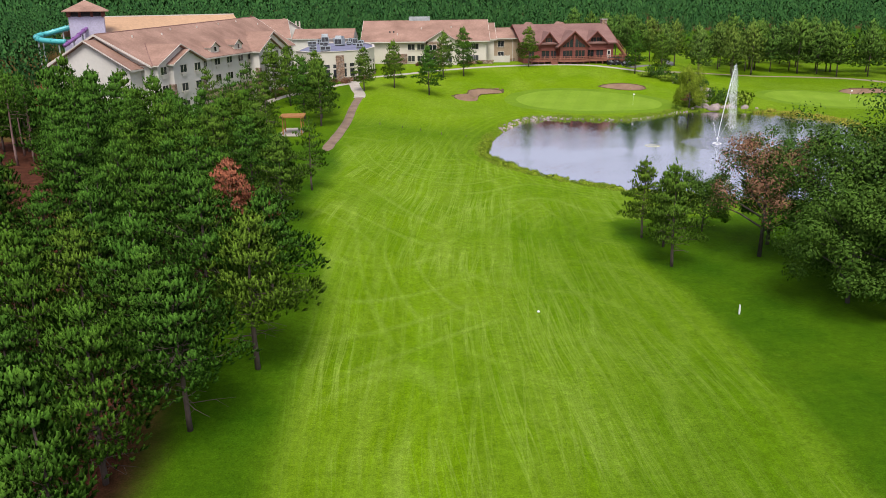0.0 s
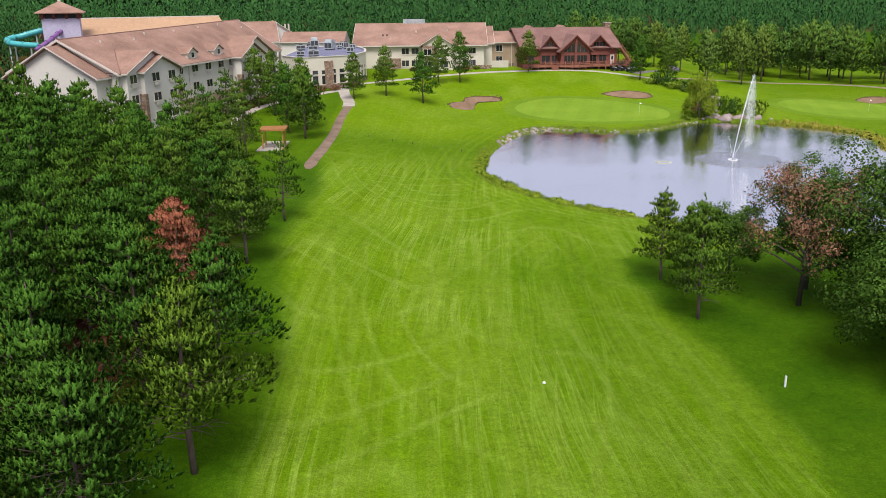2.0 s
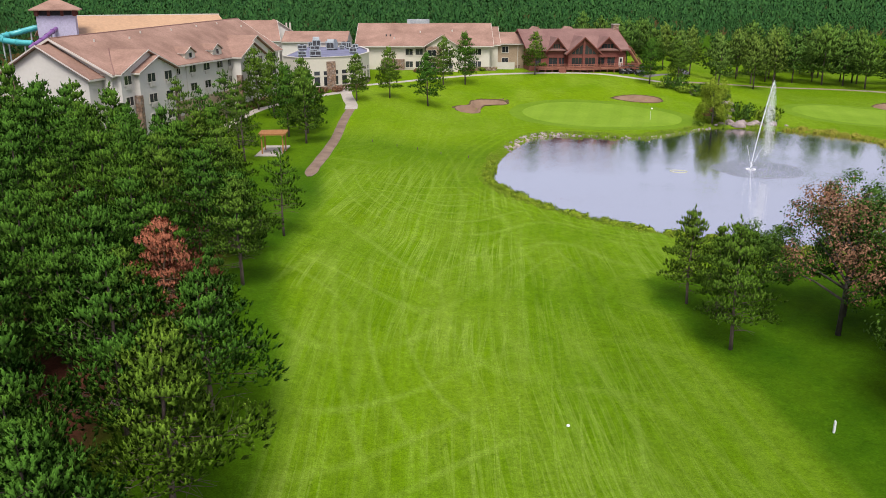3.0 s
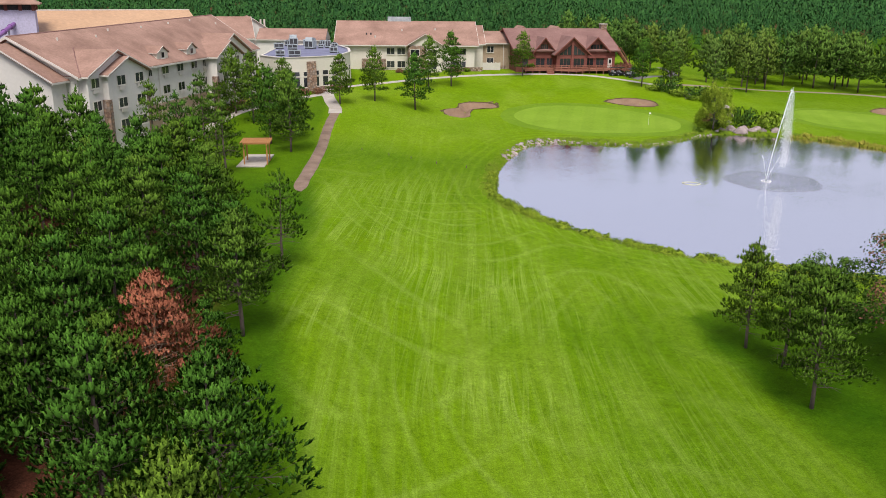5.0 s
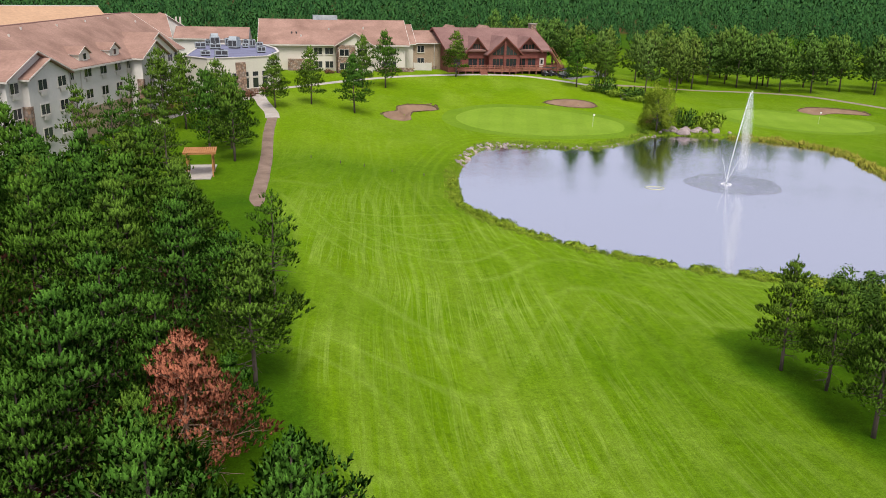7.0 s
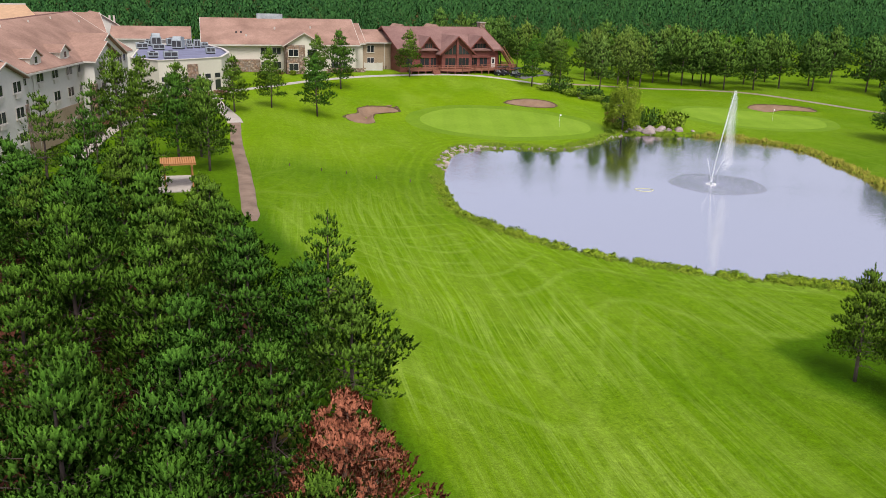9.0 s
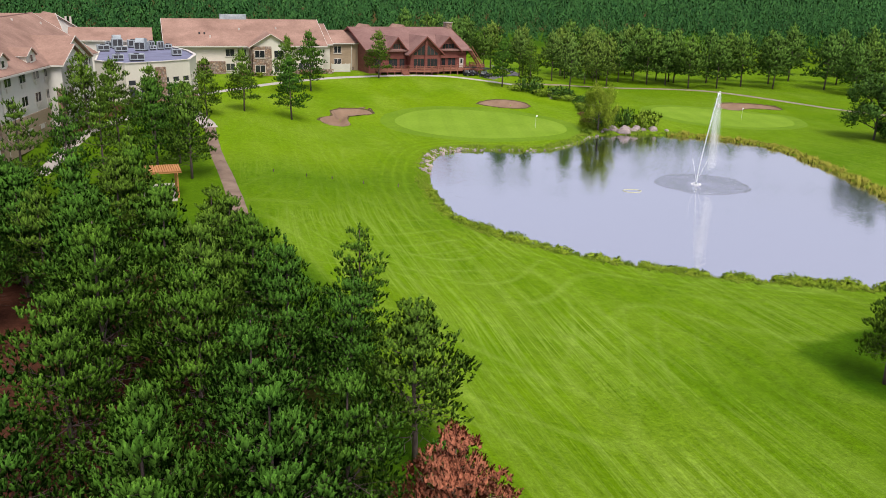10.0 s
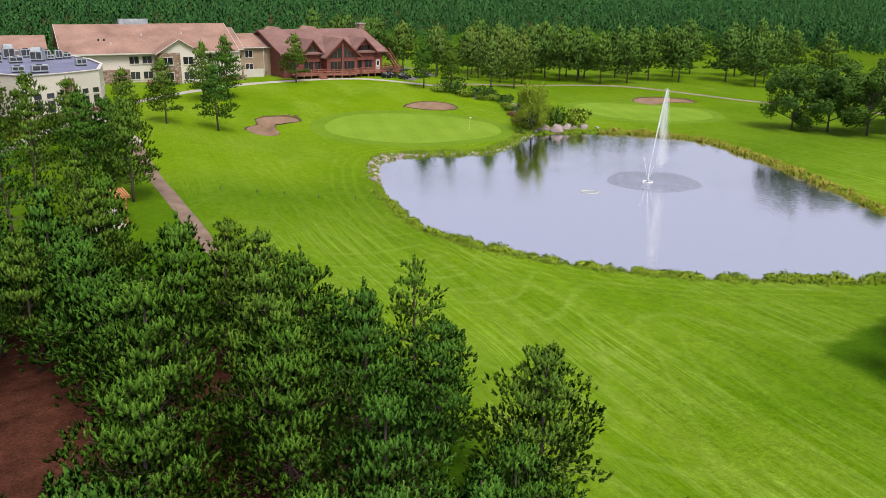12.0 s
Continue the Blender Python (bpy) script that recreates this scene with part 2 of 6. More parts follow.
TURF = turf()
WATER = water_material()
GLASS = glass_material()
STONE = stone_wall()
def mown_green():
    """A putting green with faint mowing bands."""
    m, nt, b = nodes_of("putting_green")
    p = world_pos(nt)
    col = ramp(nt, noise_node(nt, p, 0.12, 5, 0.6), [(0.3, (0.138, 0.232, 0.016)), (0.7, (0.176, 0.276, 0.026))])
    w = nt.nodes.new("ShaderNodeTexWave")
    w.inputs["Scale"].default_value, w.inputs["Distortion"].default_value, w.inputs["Detail"].default_value = 0.075, 0.6, 1.0
    mp = nt.nodes.new("ShaderNodeMapping")
    mp.inputs["Rotation"].default_value = (0, 0, radians(15))
    link(nt, p, mp.inputs[0])
    link(nt, mp.outputs[0], w.inputs["Vector"])
    col = mix(nt, "MULTIPLY", 1.0, col, ramp(nt, w.outputs["Fac"], [(0.4, grey(0.975)), (0.6, grey(1.025))]))
    col = mix(nt, "MULTIPLY", 0.6, col, ramp(nt, noise_node(nt, p, 2.4, 4, 0.7), [(0.3, grey(0.8)), (0.7, grey(1.15))]))
    link(nt, col, b.inputs["Base Color"])
    b.inputs["Roughness"].default_value, b.inputs["Specular IOR Level"].default_value = 0.95, 0.05
    return m


GREEN = mown_green()
COLLAR = surface("green_collar", (0.104, 0.192, 0.006), (0.136, 0.226, 0.010), 0.2, 0.9, 2.4, 0.01, spec=0.1)
SAND = surface("bunker_sand", (0.185, 0.118, 0.076), (0.265, 0.175, 0.118), 0.35, 0.95, 5.0, 0.03, spec=0.1)
EARTH = surface("bunker_edge", (0.06, 0.045, 0.02), (0.12, 0.09, 0.04), 0.8, 0.95, 6.0, 0.03, spec=0.1)
DIRT = surface("packed_earth_path", (0.155, 0.108, 0.080), (0.255, 0.182, 0.140), 0.5, 0.95, 6.0, 0.02, spec=0.1)
CONCRETE = surface("concrete_walk", (0.33, 0.29, 0.25), (0.45, 0.405, 0.36), 0.4, 0.9, 5.0, 0.01)
SHINGLE = surface("rose_shingles", (0.215, 0.128, 0.098), (0.365, 0.228, 0.178), 0.22, 0.95, 3.2, 0.02, spec=0.15)
SHINGLE_DARK = surface("weathered_shingles", (0.17, 0.092, 0.082), (0.26, 0.152, 0.132), 0.25, 0.95, 3.2, 0.02, spec=0.15)
CREAM = surface("cream_siding", (0.57, 0.53, 0.45), (0.62, 0.58, 0.50), 0.1, 0.85, 3.0, 0.004, grain=0.15)
WHITE = surface("pale_siding", (0.57, 0.54, 0.50), (0.62, 0.59, 0.55), 0.1, 0.85, 3.0, 0.004, grain=0.15)
TAN = surface("tan_siding", (0.33, 0.245, 0.165), (0.40, 0.305, 0.215), 0.3, 0.85, 4.0, 0.004)
CEDAR = surface("red_cedar_siding", (0.150, 0.046, 0.036), (0.225, 0.078, 0.062), 0.5, 0.7, 5.0, 0.01, stretch=(1, 1, 5))
DECK = surface("stained_deck_wood", (0.22, 0.085, 0.055), (0.33, 0.14, 0.095), 0.7, 0.75, 6.0, 0.01)
LOG = surface("peeled_log", (0.36, 0.16, 0.055), (0.48, 0.23, 0.09), 1.0, 0.7, 6.0, 0.01)
TRIM = surface("white_trim", (0.52, 0.48, 0.43), (0.58, 0.54, 0.49), 0.6, 0.6, 5.0, grain=0.2)
METAL_TAN = surface("tan_metal_roof", (0.40, 0.245, 0.142), (0.47, 0.295, 0.176), 0.08, 0.6, 1.5)
LAVENDER = surface("lavender_stucco", (0.44, 0.41, 0.56), (0.52, 0.49, 0.64), 0.2, 0.85, 3.0, 0.004)
MEMBRANE = surface("grey_roof_membrane", (0.125, 0.13, 0.20), (0.20, 0.205, 0.30), 0.3, 0.8, 3.0)
UNIT = surface("galvanised_housing", (0.25, 0.28, 0.30), (0.42, 0.46, 0.48), 0.8, 0.7, 5.0)
UNIT_DARK = surface("fan_grille", (0.03, 0.03, 0.035), (0.07, 0.07, 0.075), 1.0, 0.6)
TEAL = surface("teal_fibreglass", (0.05, 0.34, 0.36), (0.08, 0.44, 0.46), 0.3, 0.3, spec=0.5)
PURPLE = surface("purple_fibreglass", (0.16, 0.07, 0.22), (0.24, 0.11, 0.32), 0.3, 0.3, spec=0.5)
BARK = surface("pine_bark", (0.050, 0.036, 0.033), (0.165, 0.120, 0.108), 1.6, 0.95, 9.0, 0.03, stretch=(1, 1, 0.35))
BARK_PINK = surface("flaking_pine_bark", (0.13, 0.080, 0.074), (0.33, 0.215, 0.195), 1.6, 0.95, 9.0, 0.03, stretch=(1, 1, 0.35))
BARK_GREY = surface("grey_bark", (0.040, 0.034, 0.030), (0.105, 0.090, 0.080), 1.6, 0.95, 9.0, 0.03, stretch=(1, 1, 0.35))
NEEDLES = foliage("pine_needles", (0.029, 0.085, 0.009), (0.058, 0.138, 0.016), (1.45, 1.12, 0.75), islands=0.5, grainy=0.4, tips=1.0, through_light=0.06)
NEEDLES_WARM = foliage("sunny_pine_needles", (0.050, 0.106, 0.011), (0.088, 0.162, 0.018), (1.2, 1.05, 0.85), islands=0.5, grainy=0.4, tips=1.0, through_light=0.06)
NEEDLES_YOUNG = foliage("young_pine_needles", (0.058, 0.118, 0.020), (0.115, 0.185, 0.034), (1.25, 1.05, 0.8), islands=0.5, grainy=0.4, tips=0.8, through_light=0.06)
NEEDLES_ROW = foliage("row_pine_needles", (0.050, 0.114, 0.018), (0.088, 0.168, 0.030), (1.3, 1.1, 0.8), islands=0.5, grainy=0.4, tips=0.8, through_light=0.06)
NEEDLES_DEAD = foliage("dead_needles", (0.25, 0.082, 0.046), (0.38, 0.145, 0.085), (1.1, 1.0, 0.9), islands=0.6, grainy=0.5)
TWIG = surface("dead_twigs", (0.20, 0.125, 0.085), (0.36, 0.24, 0.165), 1.6, 0.9, 9.0, 0.02)
LEAVES = foliage("oak_leaves", (0.032, 0.080, 0.013), (0.078, 0.152, 0.025), (1.3, 1.1, 0.7))
LEAVES_BROWN = foliage("browned_leaves", (0.16, 0.080, 0.045), (0.27, 0.150, 0.095), (1.0, 0.9, 0.8))
LEAVES_LIGHT = foliage("willow_leaves", (0.135, 0.220, 0.018), (0.245, 0.335, 0.040), (1.2, 1.0, 0.7))
REED = foliage("bank_grass", (0.080, 0.150, 0.012), (0.175, 0.250, 0.030), (1.4, 1.05, 0.7))
BANK_LEAF = foliage("bank_bush_leaves", (0.105, 0.190, 0.012), (0.215, 0.300, 0.030), (1.3, 1.05, 0.7))
REED_DRY = foliage("dry_bank_grass", (0.13, 0.180, 0.025), (0.250, 0.270, 0.060), (1.4, 1.05, 0.7))
FOREST = foliage("forest_crowns", (0.014, 0.060, 0.017), (0.052, 0.140, 0.033), (1.2, 1.1, 0.9), patch=0.075, fine=2.2, islands=0.45, grainy=0.3)
ROCK = surface("granite", (0.20, 0.160, 0.155), (0.44, 0.36, 0.345), 0.9, 0.85, 7.0, 0.03, objects=0.7)
BLACK = surface("black_plastic", (0.012, 0.012, 0.016), (0.03, 0.03, 0.036), 1.0, 0.4)
RUBBER = surface("tyre_rubber", (0.012, 0.012, 0.012), (0.028, 0.028, 0.028), 2.0, 0.85)
CART_PALE = surface("cart_seat", (0.40, 0.40, 0.42), (0.52, 0.52, 0.54), 1.0, 0.4, spec=0.5)
PLASTIC_WHITE = surface("white_plastic", (0.70, 0.70, 0.70), (0.78, 0.78, 0.78), 1.5, 0.5)
PALE_HOSE = surface("pale_hose", (0.42, 0.42, 0.30), (0.52, 0.52, 0.38), 1.5, 0.6)
GRIT = surface("gritty_path", (0.20, 0.165, 0.115), (0.29, 0.24, 0.175), 0.5, 0.95, 6.0, 0.02, spec=0.1)
ASPHALT = surface("worn_drive", (0.10, 0.095, 0.10), (0.17, 0.16, 0.165), 0.4, 0.9, 6.0, 0.01)

# ---- building tools ----
class Shape:
    """Collects vertices and faces for one mesh."""

    def __init__(self):
        self.v, self.f = [], []

    def add(self, v, f):
        n = len(self.v)
        self.v += [tuple(p) for p in v]
        self.f += [tuple(i + n for i in q) for q in f]
        return self

    def box(self, x0, x1, y0, y1, z0, z1):
        v = [(x, y, z) for z in (z0, z1) for y in (y0, y1) for x in (x0, x1)]
        return self.add(v, [(0, 2, 3, 1), (4, 5, 7, 6), (0, 1, 5, 4), (2, 6, 7, 3), (0, 4, 6, 2), (1, 3, 7, 5)])

    def prism(self, outline, low, high, axis="z"):
        """An outline drawn out along an axis; along x the outline is (y, z), along y it is (x, z)."""
        n = len(outline)
        put = {"z": lambda a, b, c: (a, b, c), "x": lambda a, b, c: (c, a, b), "y": lambda a, b, c: (a, c, b)}[axis]
        v = [put(a, b, low) for a, b in outline] + [put(a, b, high) for a, b in outline]
        sides = [(i, (i + 1) % n, n + (i + 1) % n, n + i) for i in range(n)]
        return self.add(v, sides + [tuple(range(n))[::-1], tuple(range(n, 2 * n))])

    def slab(self, quad, thick):
        """A flat plate with four corners, thickened downwards."""
        v = list(quad) + [(x, y, z - thick) for x, y, z in quad]
        return self.add(v, [(0, 1, 2, 3), (7, 6, 5, 4)] + [(i, 4 + i, 4 + (i + 1) % 4, (i + 1) % 4) for i in range(4)])

    def tube(self, points, radii, sides=7, caps=True):
        pts = [Vector(p) for p in points]
        v, f = [], []
        for i, p in enumerate(pts):
            d = (pts[min(i + 1, len(pts) - 1)] - pts[max(i - 1, 0)]).normalized()
            a = d.orthogonal().normalized() if abs(d.z) < 0.98 else Vector((1, 0, 0))
            a = (a - d * a.dot(d)).normalized()
            b = d.cross(a)
            r = radii[i] if isinstance(radii, (list, tuple)) else radii
            v += [p + a * r * math.cos(k * math.tau / sides) + b * r * math.sin(k * math.tau / sides) for k in range(sides)]
        for i in range(len(pts) - 1):
            f += [(i * sides + k, i * sides + (k + 1) % sides, (i + 1) * sides + (k + 1) % sides, (i + 1) * sides + k) for k in range(sides)]
        if caps:
            f += [tuple(range(sides))[::-1], tuple(range((len(pts) - 1) * sides, len(pts) * sides))]
        return self.add(v, f)

    def mesh(self, name, material, smooth=False):
        me = bpy.data.meshes.new(name)
        me.from_pydata(self.v, [], self.f)
        me.materials.append(material)
        if smooth:
            me.polygons.foreach_set("use_smooth", [True] * len(me.polygons))
        me.update()
        return me


def part(name, shape, material, parent, label="", smooth=False, m=None):
    """One mesh object under a thing or under a part."""
    me = shape if isinstance(shape, bpy.types.Mesh) else shape.mesh(name, material, smooth)
    ob = new(name, me)
    ob.parent = parent
    if m is not None:
        ob.matrix_basis = m
    return tagged(ob, label)


def thing(name, label, category, group="", kind="", at=None):
    ob = new(name)
    ob.empty_display_size = 0.3
    if at is not None:
        ob.matrix_basis = at
    return tagged(ob, label, category, group, kind)


def arrays_mesh(name, verts, faces, material, normals=None):
    """A mesh out of numpy arrays; faces all have the same number of corners. Normals, one a vertex, round the shading of small blades."""
    verts = np.asarray(verts, float)
    if normals is not None:
        flat = np.cross(verts[faces[:, 1]] - verts[faces[:, 0]], verts[faces[:, 2]] - verts[faces[:, 0]])
        turned = (flat * normals[faces[:, 0]]).sum(1) < 0
        faces = np.where(turned[:, None], faces[:, ::-1], faces)
    me = bpy.data.meshes.new(name)
    me.vertices.add(len(verts))
    me.vertices.foreach_set("co", np.asarray(verts, np.float32).ravel())
    k = faces.shape[1]
    me.loops.add(faces.size)
    me.loops.foreach_set("vertex_index", faces.astype(np.int32).ravel())
    me.polygons.add(len(faces))
    me.polygons.foreach_set("loop_start", np.arange(0, faces.size, k, dtype=np.int32))
    me.polygons.foreach_set("loop_total", np.full(len(faces), k, np.int32))
    me.materials.append(material)
    me.update(calc_edges=True)
    if normals is not None:
        me.polygons.foreach_set("use_smooth", np.ones(len(faces), bool))
        me.attributes.new("custom_normal", "FLOAT_VECTOR", "POINT").data.foreach_set("vector", np.asarray(normals, np.float32).ravel())
        me.update()
    return me


def spline(ctrl, per=8, closed=True):
    """A smooth curve through control points."""
    c = np.array(ctrl, float)
    n = len(c)
    out = []
    for i in range(n if closed else n - 1):
        q = [c[(i + k) % n] if closed else c[min(max(i + k, 0), n - 1)] for k in (-1, 0, 1, 2)]
        for t in np.arange(per) / per:
            out.append(0.5 * (2 * q[1] + (q[2] - q[0]) * t + (2 * q[0] - 5 * q[1] + 4 * q[2] - q[3]) * t ** 2 + (3 * q[1] - q[0] - 3 * q[2] + q[3]) * t ** 3))
    if not closed:
        out.append(c[-1])
    return np.array(out)


def ease(t):
    t = np.clip(t, 0.0, 1.0)
    return t * t * (3 - 2 * t)

# ---- ground, pond, greens, bunkers, paths ----
POND = spline([(39, 75.4), (31.8, 79.2), (24.6, 83.6), (17.6, 91), (13.2, 98.8), (11.3, 106), (12, 113.5), (14, 123), (18.4, 135), (22.6, 140.6),
               (29, 140.9), (38.5, 138.6), (45.6, 143), (53, 148.8), (62, 147.4), (70, 142.6), (75.2, 133.5), (73, 121.5), (68.5, 108), (62, 93), (55.5, 80), (47, 74.6)], 6)
BUNKER_L = spline([(7.4, 161.2), (9.0, 158.4), (12.2, 159.4), (12.7, 163.0), (13.6, 166.0), (16.0, 166.2), (18.5, 167.4), (17.9, 171.2), (14.2, 171.8), (11.2, 169.6), (10.6, 166.0), (8.4, 163.8)], 8)
BUNKER_R = spline([(40.0, 172.6), (43.6, 169.2), (48.2, 168.4), (50.0, 170.6), (48.6, 173.6), (44.4, 174.9)], 8)
BUNKER_E = spline([(91.6, 168.6), (93.0, 163.8), (97.5, 165.2), (103.0, 162.6), (106.0, 166.6), (101.0, 172.0), (95.0, 172.6)], 8)
GREEN_W = spline([(20.0, 162.5), (22.0, 154), (29, 147.3), (40, 145.8), (48.2, 150), (50.2, 158.5), (43.4, 166.6), (33.3, 169.8), (25.0, 168.4)], 9)
GREEN_E = spline([(73.0, 163.5), (75.5, 152.6), (84, 146.2), (93.2, 146.8), (99.0, 156.5), (93.0, 163.6), (85.3, 171), (77.5, 170.5)], 9)


def off_edge(poly, x, y):
    """Distance to a closed outline, below zero within."""
    a, b = poly, np.roll(poly, -1, 0)
    best = np.full(np.shape(x), 1e9)
    inside = np.zeros(np.shape(x), bool)
    for (ax, ay), (bx, by) in zip(a, b):
        ex, ey = bx - ax, by - ay
        t = np.clip(((x - ax) * ex + (y - ay) * ey) / (ex * ex + ey * ey), 0, 1)
        best = np.minimum(best, np.hypot(x - ax - t * ex, y - ay - t * ey))
        if ay != by:
            inside ^= ((ay > y) != (by > y)) & (x < (bx - ax) * (y - ay) / (by - ay) + ax)
    return np.where(inside, -best, best)


def ground_z(x, y):
    x, y = np.asarray(x, float), np.asarray(y, float)
    bend = ease((y - 110) / 40)
    side = 3.3 * ease((6 + 8 * bend - x) / (16 + 6 * bend)) * ease((y - 18) / 40) * (1 - ease((y - 160) / 40))
    side = side * (1 - 0.55 * ease((y - 72) / 24) + 0.5 * ease((y - 126) / 26))
    hill = 4.8 * ease((y - 150) / 55) * (1 - 0.75 * ease((x - 40) / 50))
    z = 0.7 + side + hill + 0.10 * np.sin(x * 0.21 + y * 0.05) * np.sin(y * 0.13 - x * 0.04)
    z = z - (z - 3.0) * ease((y - 240) / 120)
    near = (x > 0) & (x < 90) & (y > 60) & (y < 162)
    d = np.where(near, 50.0, 50.0)
    if near.any():
        d = d.copy()
        d[near] = off_edge(POND, x[near], y[near])
    bank = 0.02 + 0.30 * ease(d / 0.9) + (z - 0.32) * ease((d - 0.6) / 7)
    z = np.where(d > 0, bank, np.maximum(-1.4, 0.02 + 0.45 * d))
    for poly, deep in ((BUNKER_L, 0.75), (BUNKER_R, 0.75), (BUNKER_E, 0.7)):
        cx, cy = poly.mean(0)
        near = (abs(x - cx) < 13) & (abs(y - cy) < 13)
        if near.any():
            d = off_edge(poly, x[near], y[near])
            z[near] += 0.30 * np.exp(-(d / 1.6) ** 2) - deep * ease(-(d - 0.1) / 1.5)
    return z


def gz(x, y):
    return float(ground_z(np.array([x]), np.array([y]))[0])


def steps(*spans):
    out = []
    for a, b, s in spans:
        out += list(np.arange(a, b - 1e-6, s))
    return np.array(out + [spans[-1][1]])


def in_stand(x, y):
    """1 inside the pine plantation west of the fairway, fading over its border."""
    edge = -8.2 + 2.0 * ease((40 - y) / 20) - 4.0 * ease((24 - y) / 22) - 9.0 * ease((y - 70) / 26) - 22 * ease((y - 92) / 14)
    return ease((edge - x + 1.0) / 3.0) * ease((113 + 0.0 * x - y) / 4)


gx = steps((-2600, -600, 250), (-600, -120, 40), (-120, -30, 2.5), (-30, 112, 0.8), (112, 160, 2.5), (160, 640, 40), (640, 2800, 240))
gy = steps((-400, -40, 60), (-40, -5, 2.5), (-5, 178, 0.8), (178, 240, 2.0), (240, 600, 30), (600, 4200, 300))
X, Y = np.meshgrid(gx, gy)
Z = ground_z(X.ravel(), Y.ravel())
nx, ny = len(gx), len(gy)
idx = np.arange(nx * ny).reshape(ny, nx)
quads = np.stack([idx[:-1, :-1], idx[:-1, 1:], idx[1:, 1:], idx[1:, :-1]], -1).reshape(-1, 4)
ground_mesh = arrays_mesh("ground", np.stack([X.ravel(), Y.ravel(), Z], 1), quads, TURF)
ground_mesh.polygons.foreach_set("use_smooth", [True] * len(ground_mesh.polygons))
fx, fy = X.ravel(), Y.ravel()
east = 24.3 - 3.0 * ease((fy - 38) / 26) + 0.35 * np.sin(fy * 0.9) * np.sin(fy * 0.23) + 24 * ease((fy - 66) / 6) + 60 * ease((fy - 76) / 14)
fair = ease((east - fx) / (1.5 + 6.0 * ease((fy - 64) / 16))) * (1 - 0.42 * ease((fx - 4) / 15) * (1 - ease((fy - 62) / 24))) * ease((fx + 5.0 + 3.5 * ease((fy - 40) / 25) + 3 * ease((fy - 80) / 30)) / 2.5) * ease((162 + 0.25 * fx - fy) / 10)
far_wood = ease((fy - 420) / 30)
west_wood = ease((-46 - fx) / 6) * ease((fy - 100) / 8)
lawn = np.maximum(ease((fy - 112) / 26) * ease((fx + 15) / 5) * (1 - 0.35 * ease((fx - 66) / 14)), 0.30 * ease((fy - 100) / 10)) * (1 - ease((fy - 300) / 20))
fair = fair * (1 - 0.72 * ease((fy - 92) / 34))
shore = np.full(fx.shape, 50.0)
by_pond = (fx > -5) & (fx < 95) & (fy > 55) & (fy < 165)
shore[by_pond] = off_edge(POND, fx[by_pond], fy[by_pond])
by_shore = ease((shore - 1.4) / 0.8) * (1 - ease((shore - 5.5) / 3.5)) * ease((60 - fx) / 12)
litter = np.maximum.reduce([in_stand(fx + 3.0, fy), 0.75 * far_wood, 0.8 * west_wood])
across = fx - 9 * ease((fy - 50) / 110)
for name, values in (("fairway", fair), ("litter", litter), ("across", across), ("lawn", lawn), ("shore", shore), ("by_shore", by_shore)):
    ground_mesh.attributes.new(name, "FLOAT", "POINT").data.foreach_set("value", values.astype(np.float32))
tagged(new("ground", ground_mesh), "mown golf fairway turf with pale mower streaks", "grass", kind="structure")


def drape(name, outline, material, lift, label, category, rings=9, kind="structure"):
    c = outline.mean(0)
    n = len(outline)
    v = [c]
    for k in range(1, rings + 1):
        v += list(c + (outline - c) * (k / rings))
    v = np.array(v)
    v = np.column_stack([v, ground_z(v[:, 0], v[:, 1]) + lift])
    v[-n:, 2] -= lift * 1.6
    s = Shape()
    f = [(0, 1 + i, 1 + (i + 1) % n) for i in range(n)]
    for k in range(rings - 1):
        a = 1 + k * n
        f += [(a + i, a + n + i, a + n + (i + 1) % n, a + (i + 1) % n) for i in range(n)]
    s.add(v, f)
    return tagged(new(name, s.mesh(name, material, True)), label, category, kind=kind)


def grow(outline, by):
    c = outline.mean(0)
    d = outline - c
    return c + d * (1 + by / np.linalg.norm(d, axis=1))[:, None]


drape("green_collar", grow(GREEN_W, 2.2), COLLAR, 0.05, "darker collar of mown grass round the putting green", "grass", 14)
drape("green_collar", grow(GREEN_E, 2.0), COLLAR, 0.05, "darker collar of mown grass round the far putting green", "grass", 14)
drape("putting_green", GREEN_W, GREEN, 0.09, "smooth pale putting green beside the pond", "putting green", 14)
drape("putting_green", GREEN_E, GREEN, 0.09, "smooth pale putting green beyond the fountain", "putting green", 14)
for poly, words in ((BUNKER_L, "kidney-shaped bunker of reddish sand"), (BUNKER_R, "oval bunker of reddish sand above the green"), (BUNKER_E, "wide bunker of reddish sand beyond the pond")):
    drape("bunker_lip", grow(poly, 0.35), EARTH, 0.04, "dark earthen lip of a sand bunker", "bunker", 10)
    drape("sand_bunker", poly, SAND, 0.12, words, "bunker", 10)


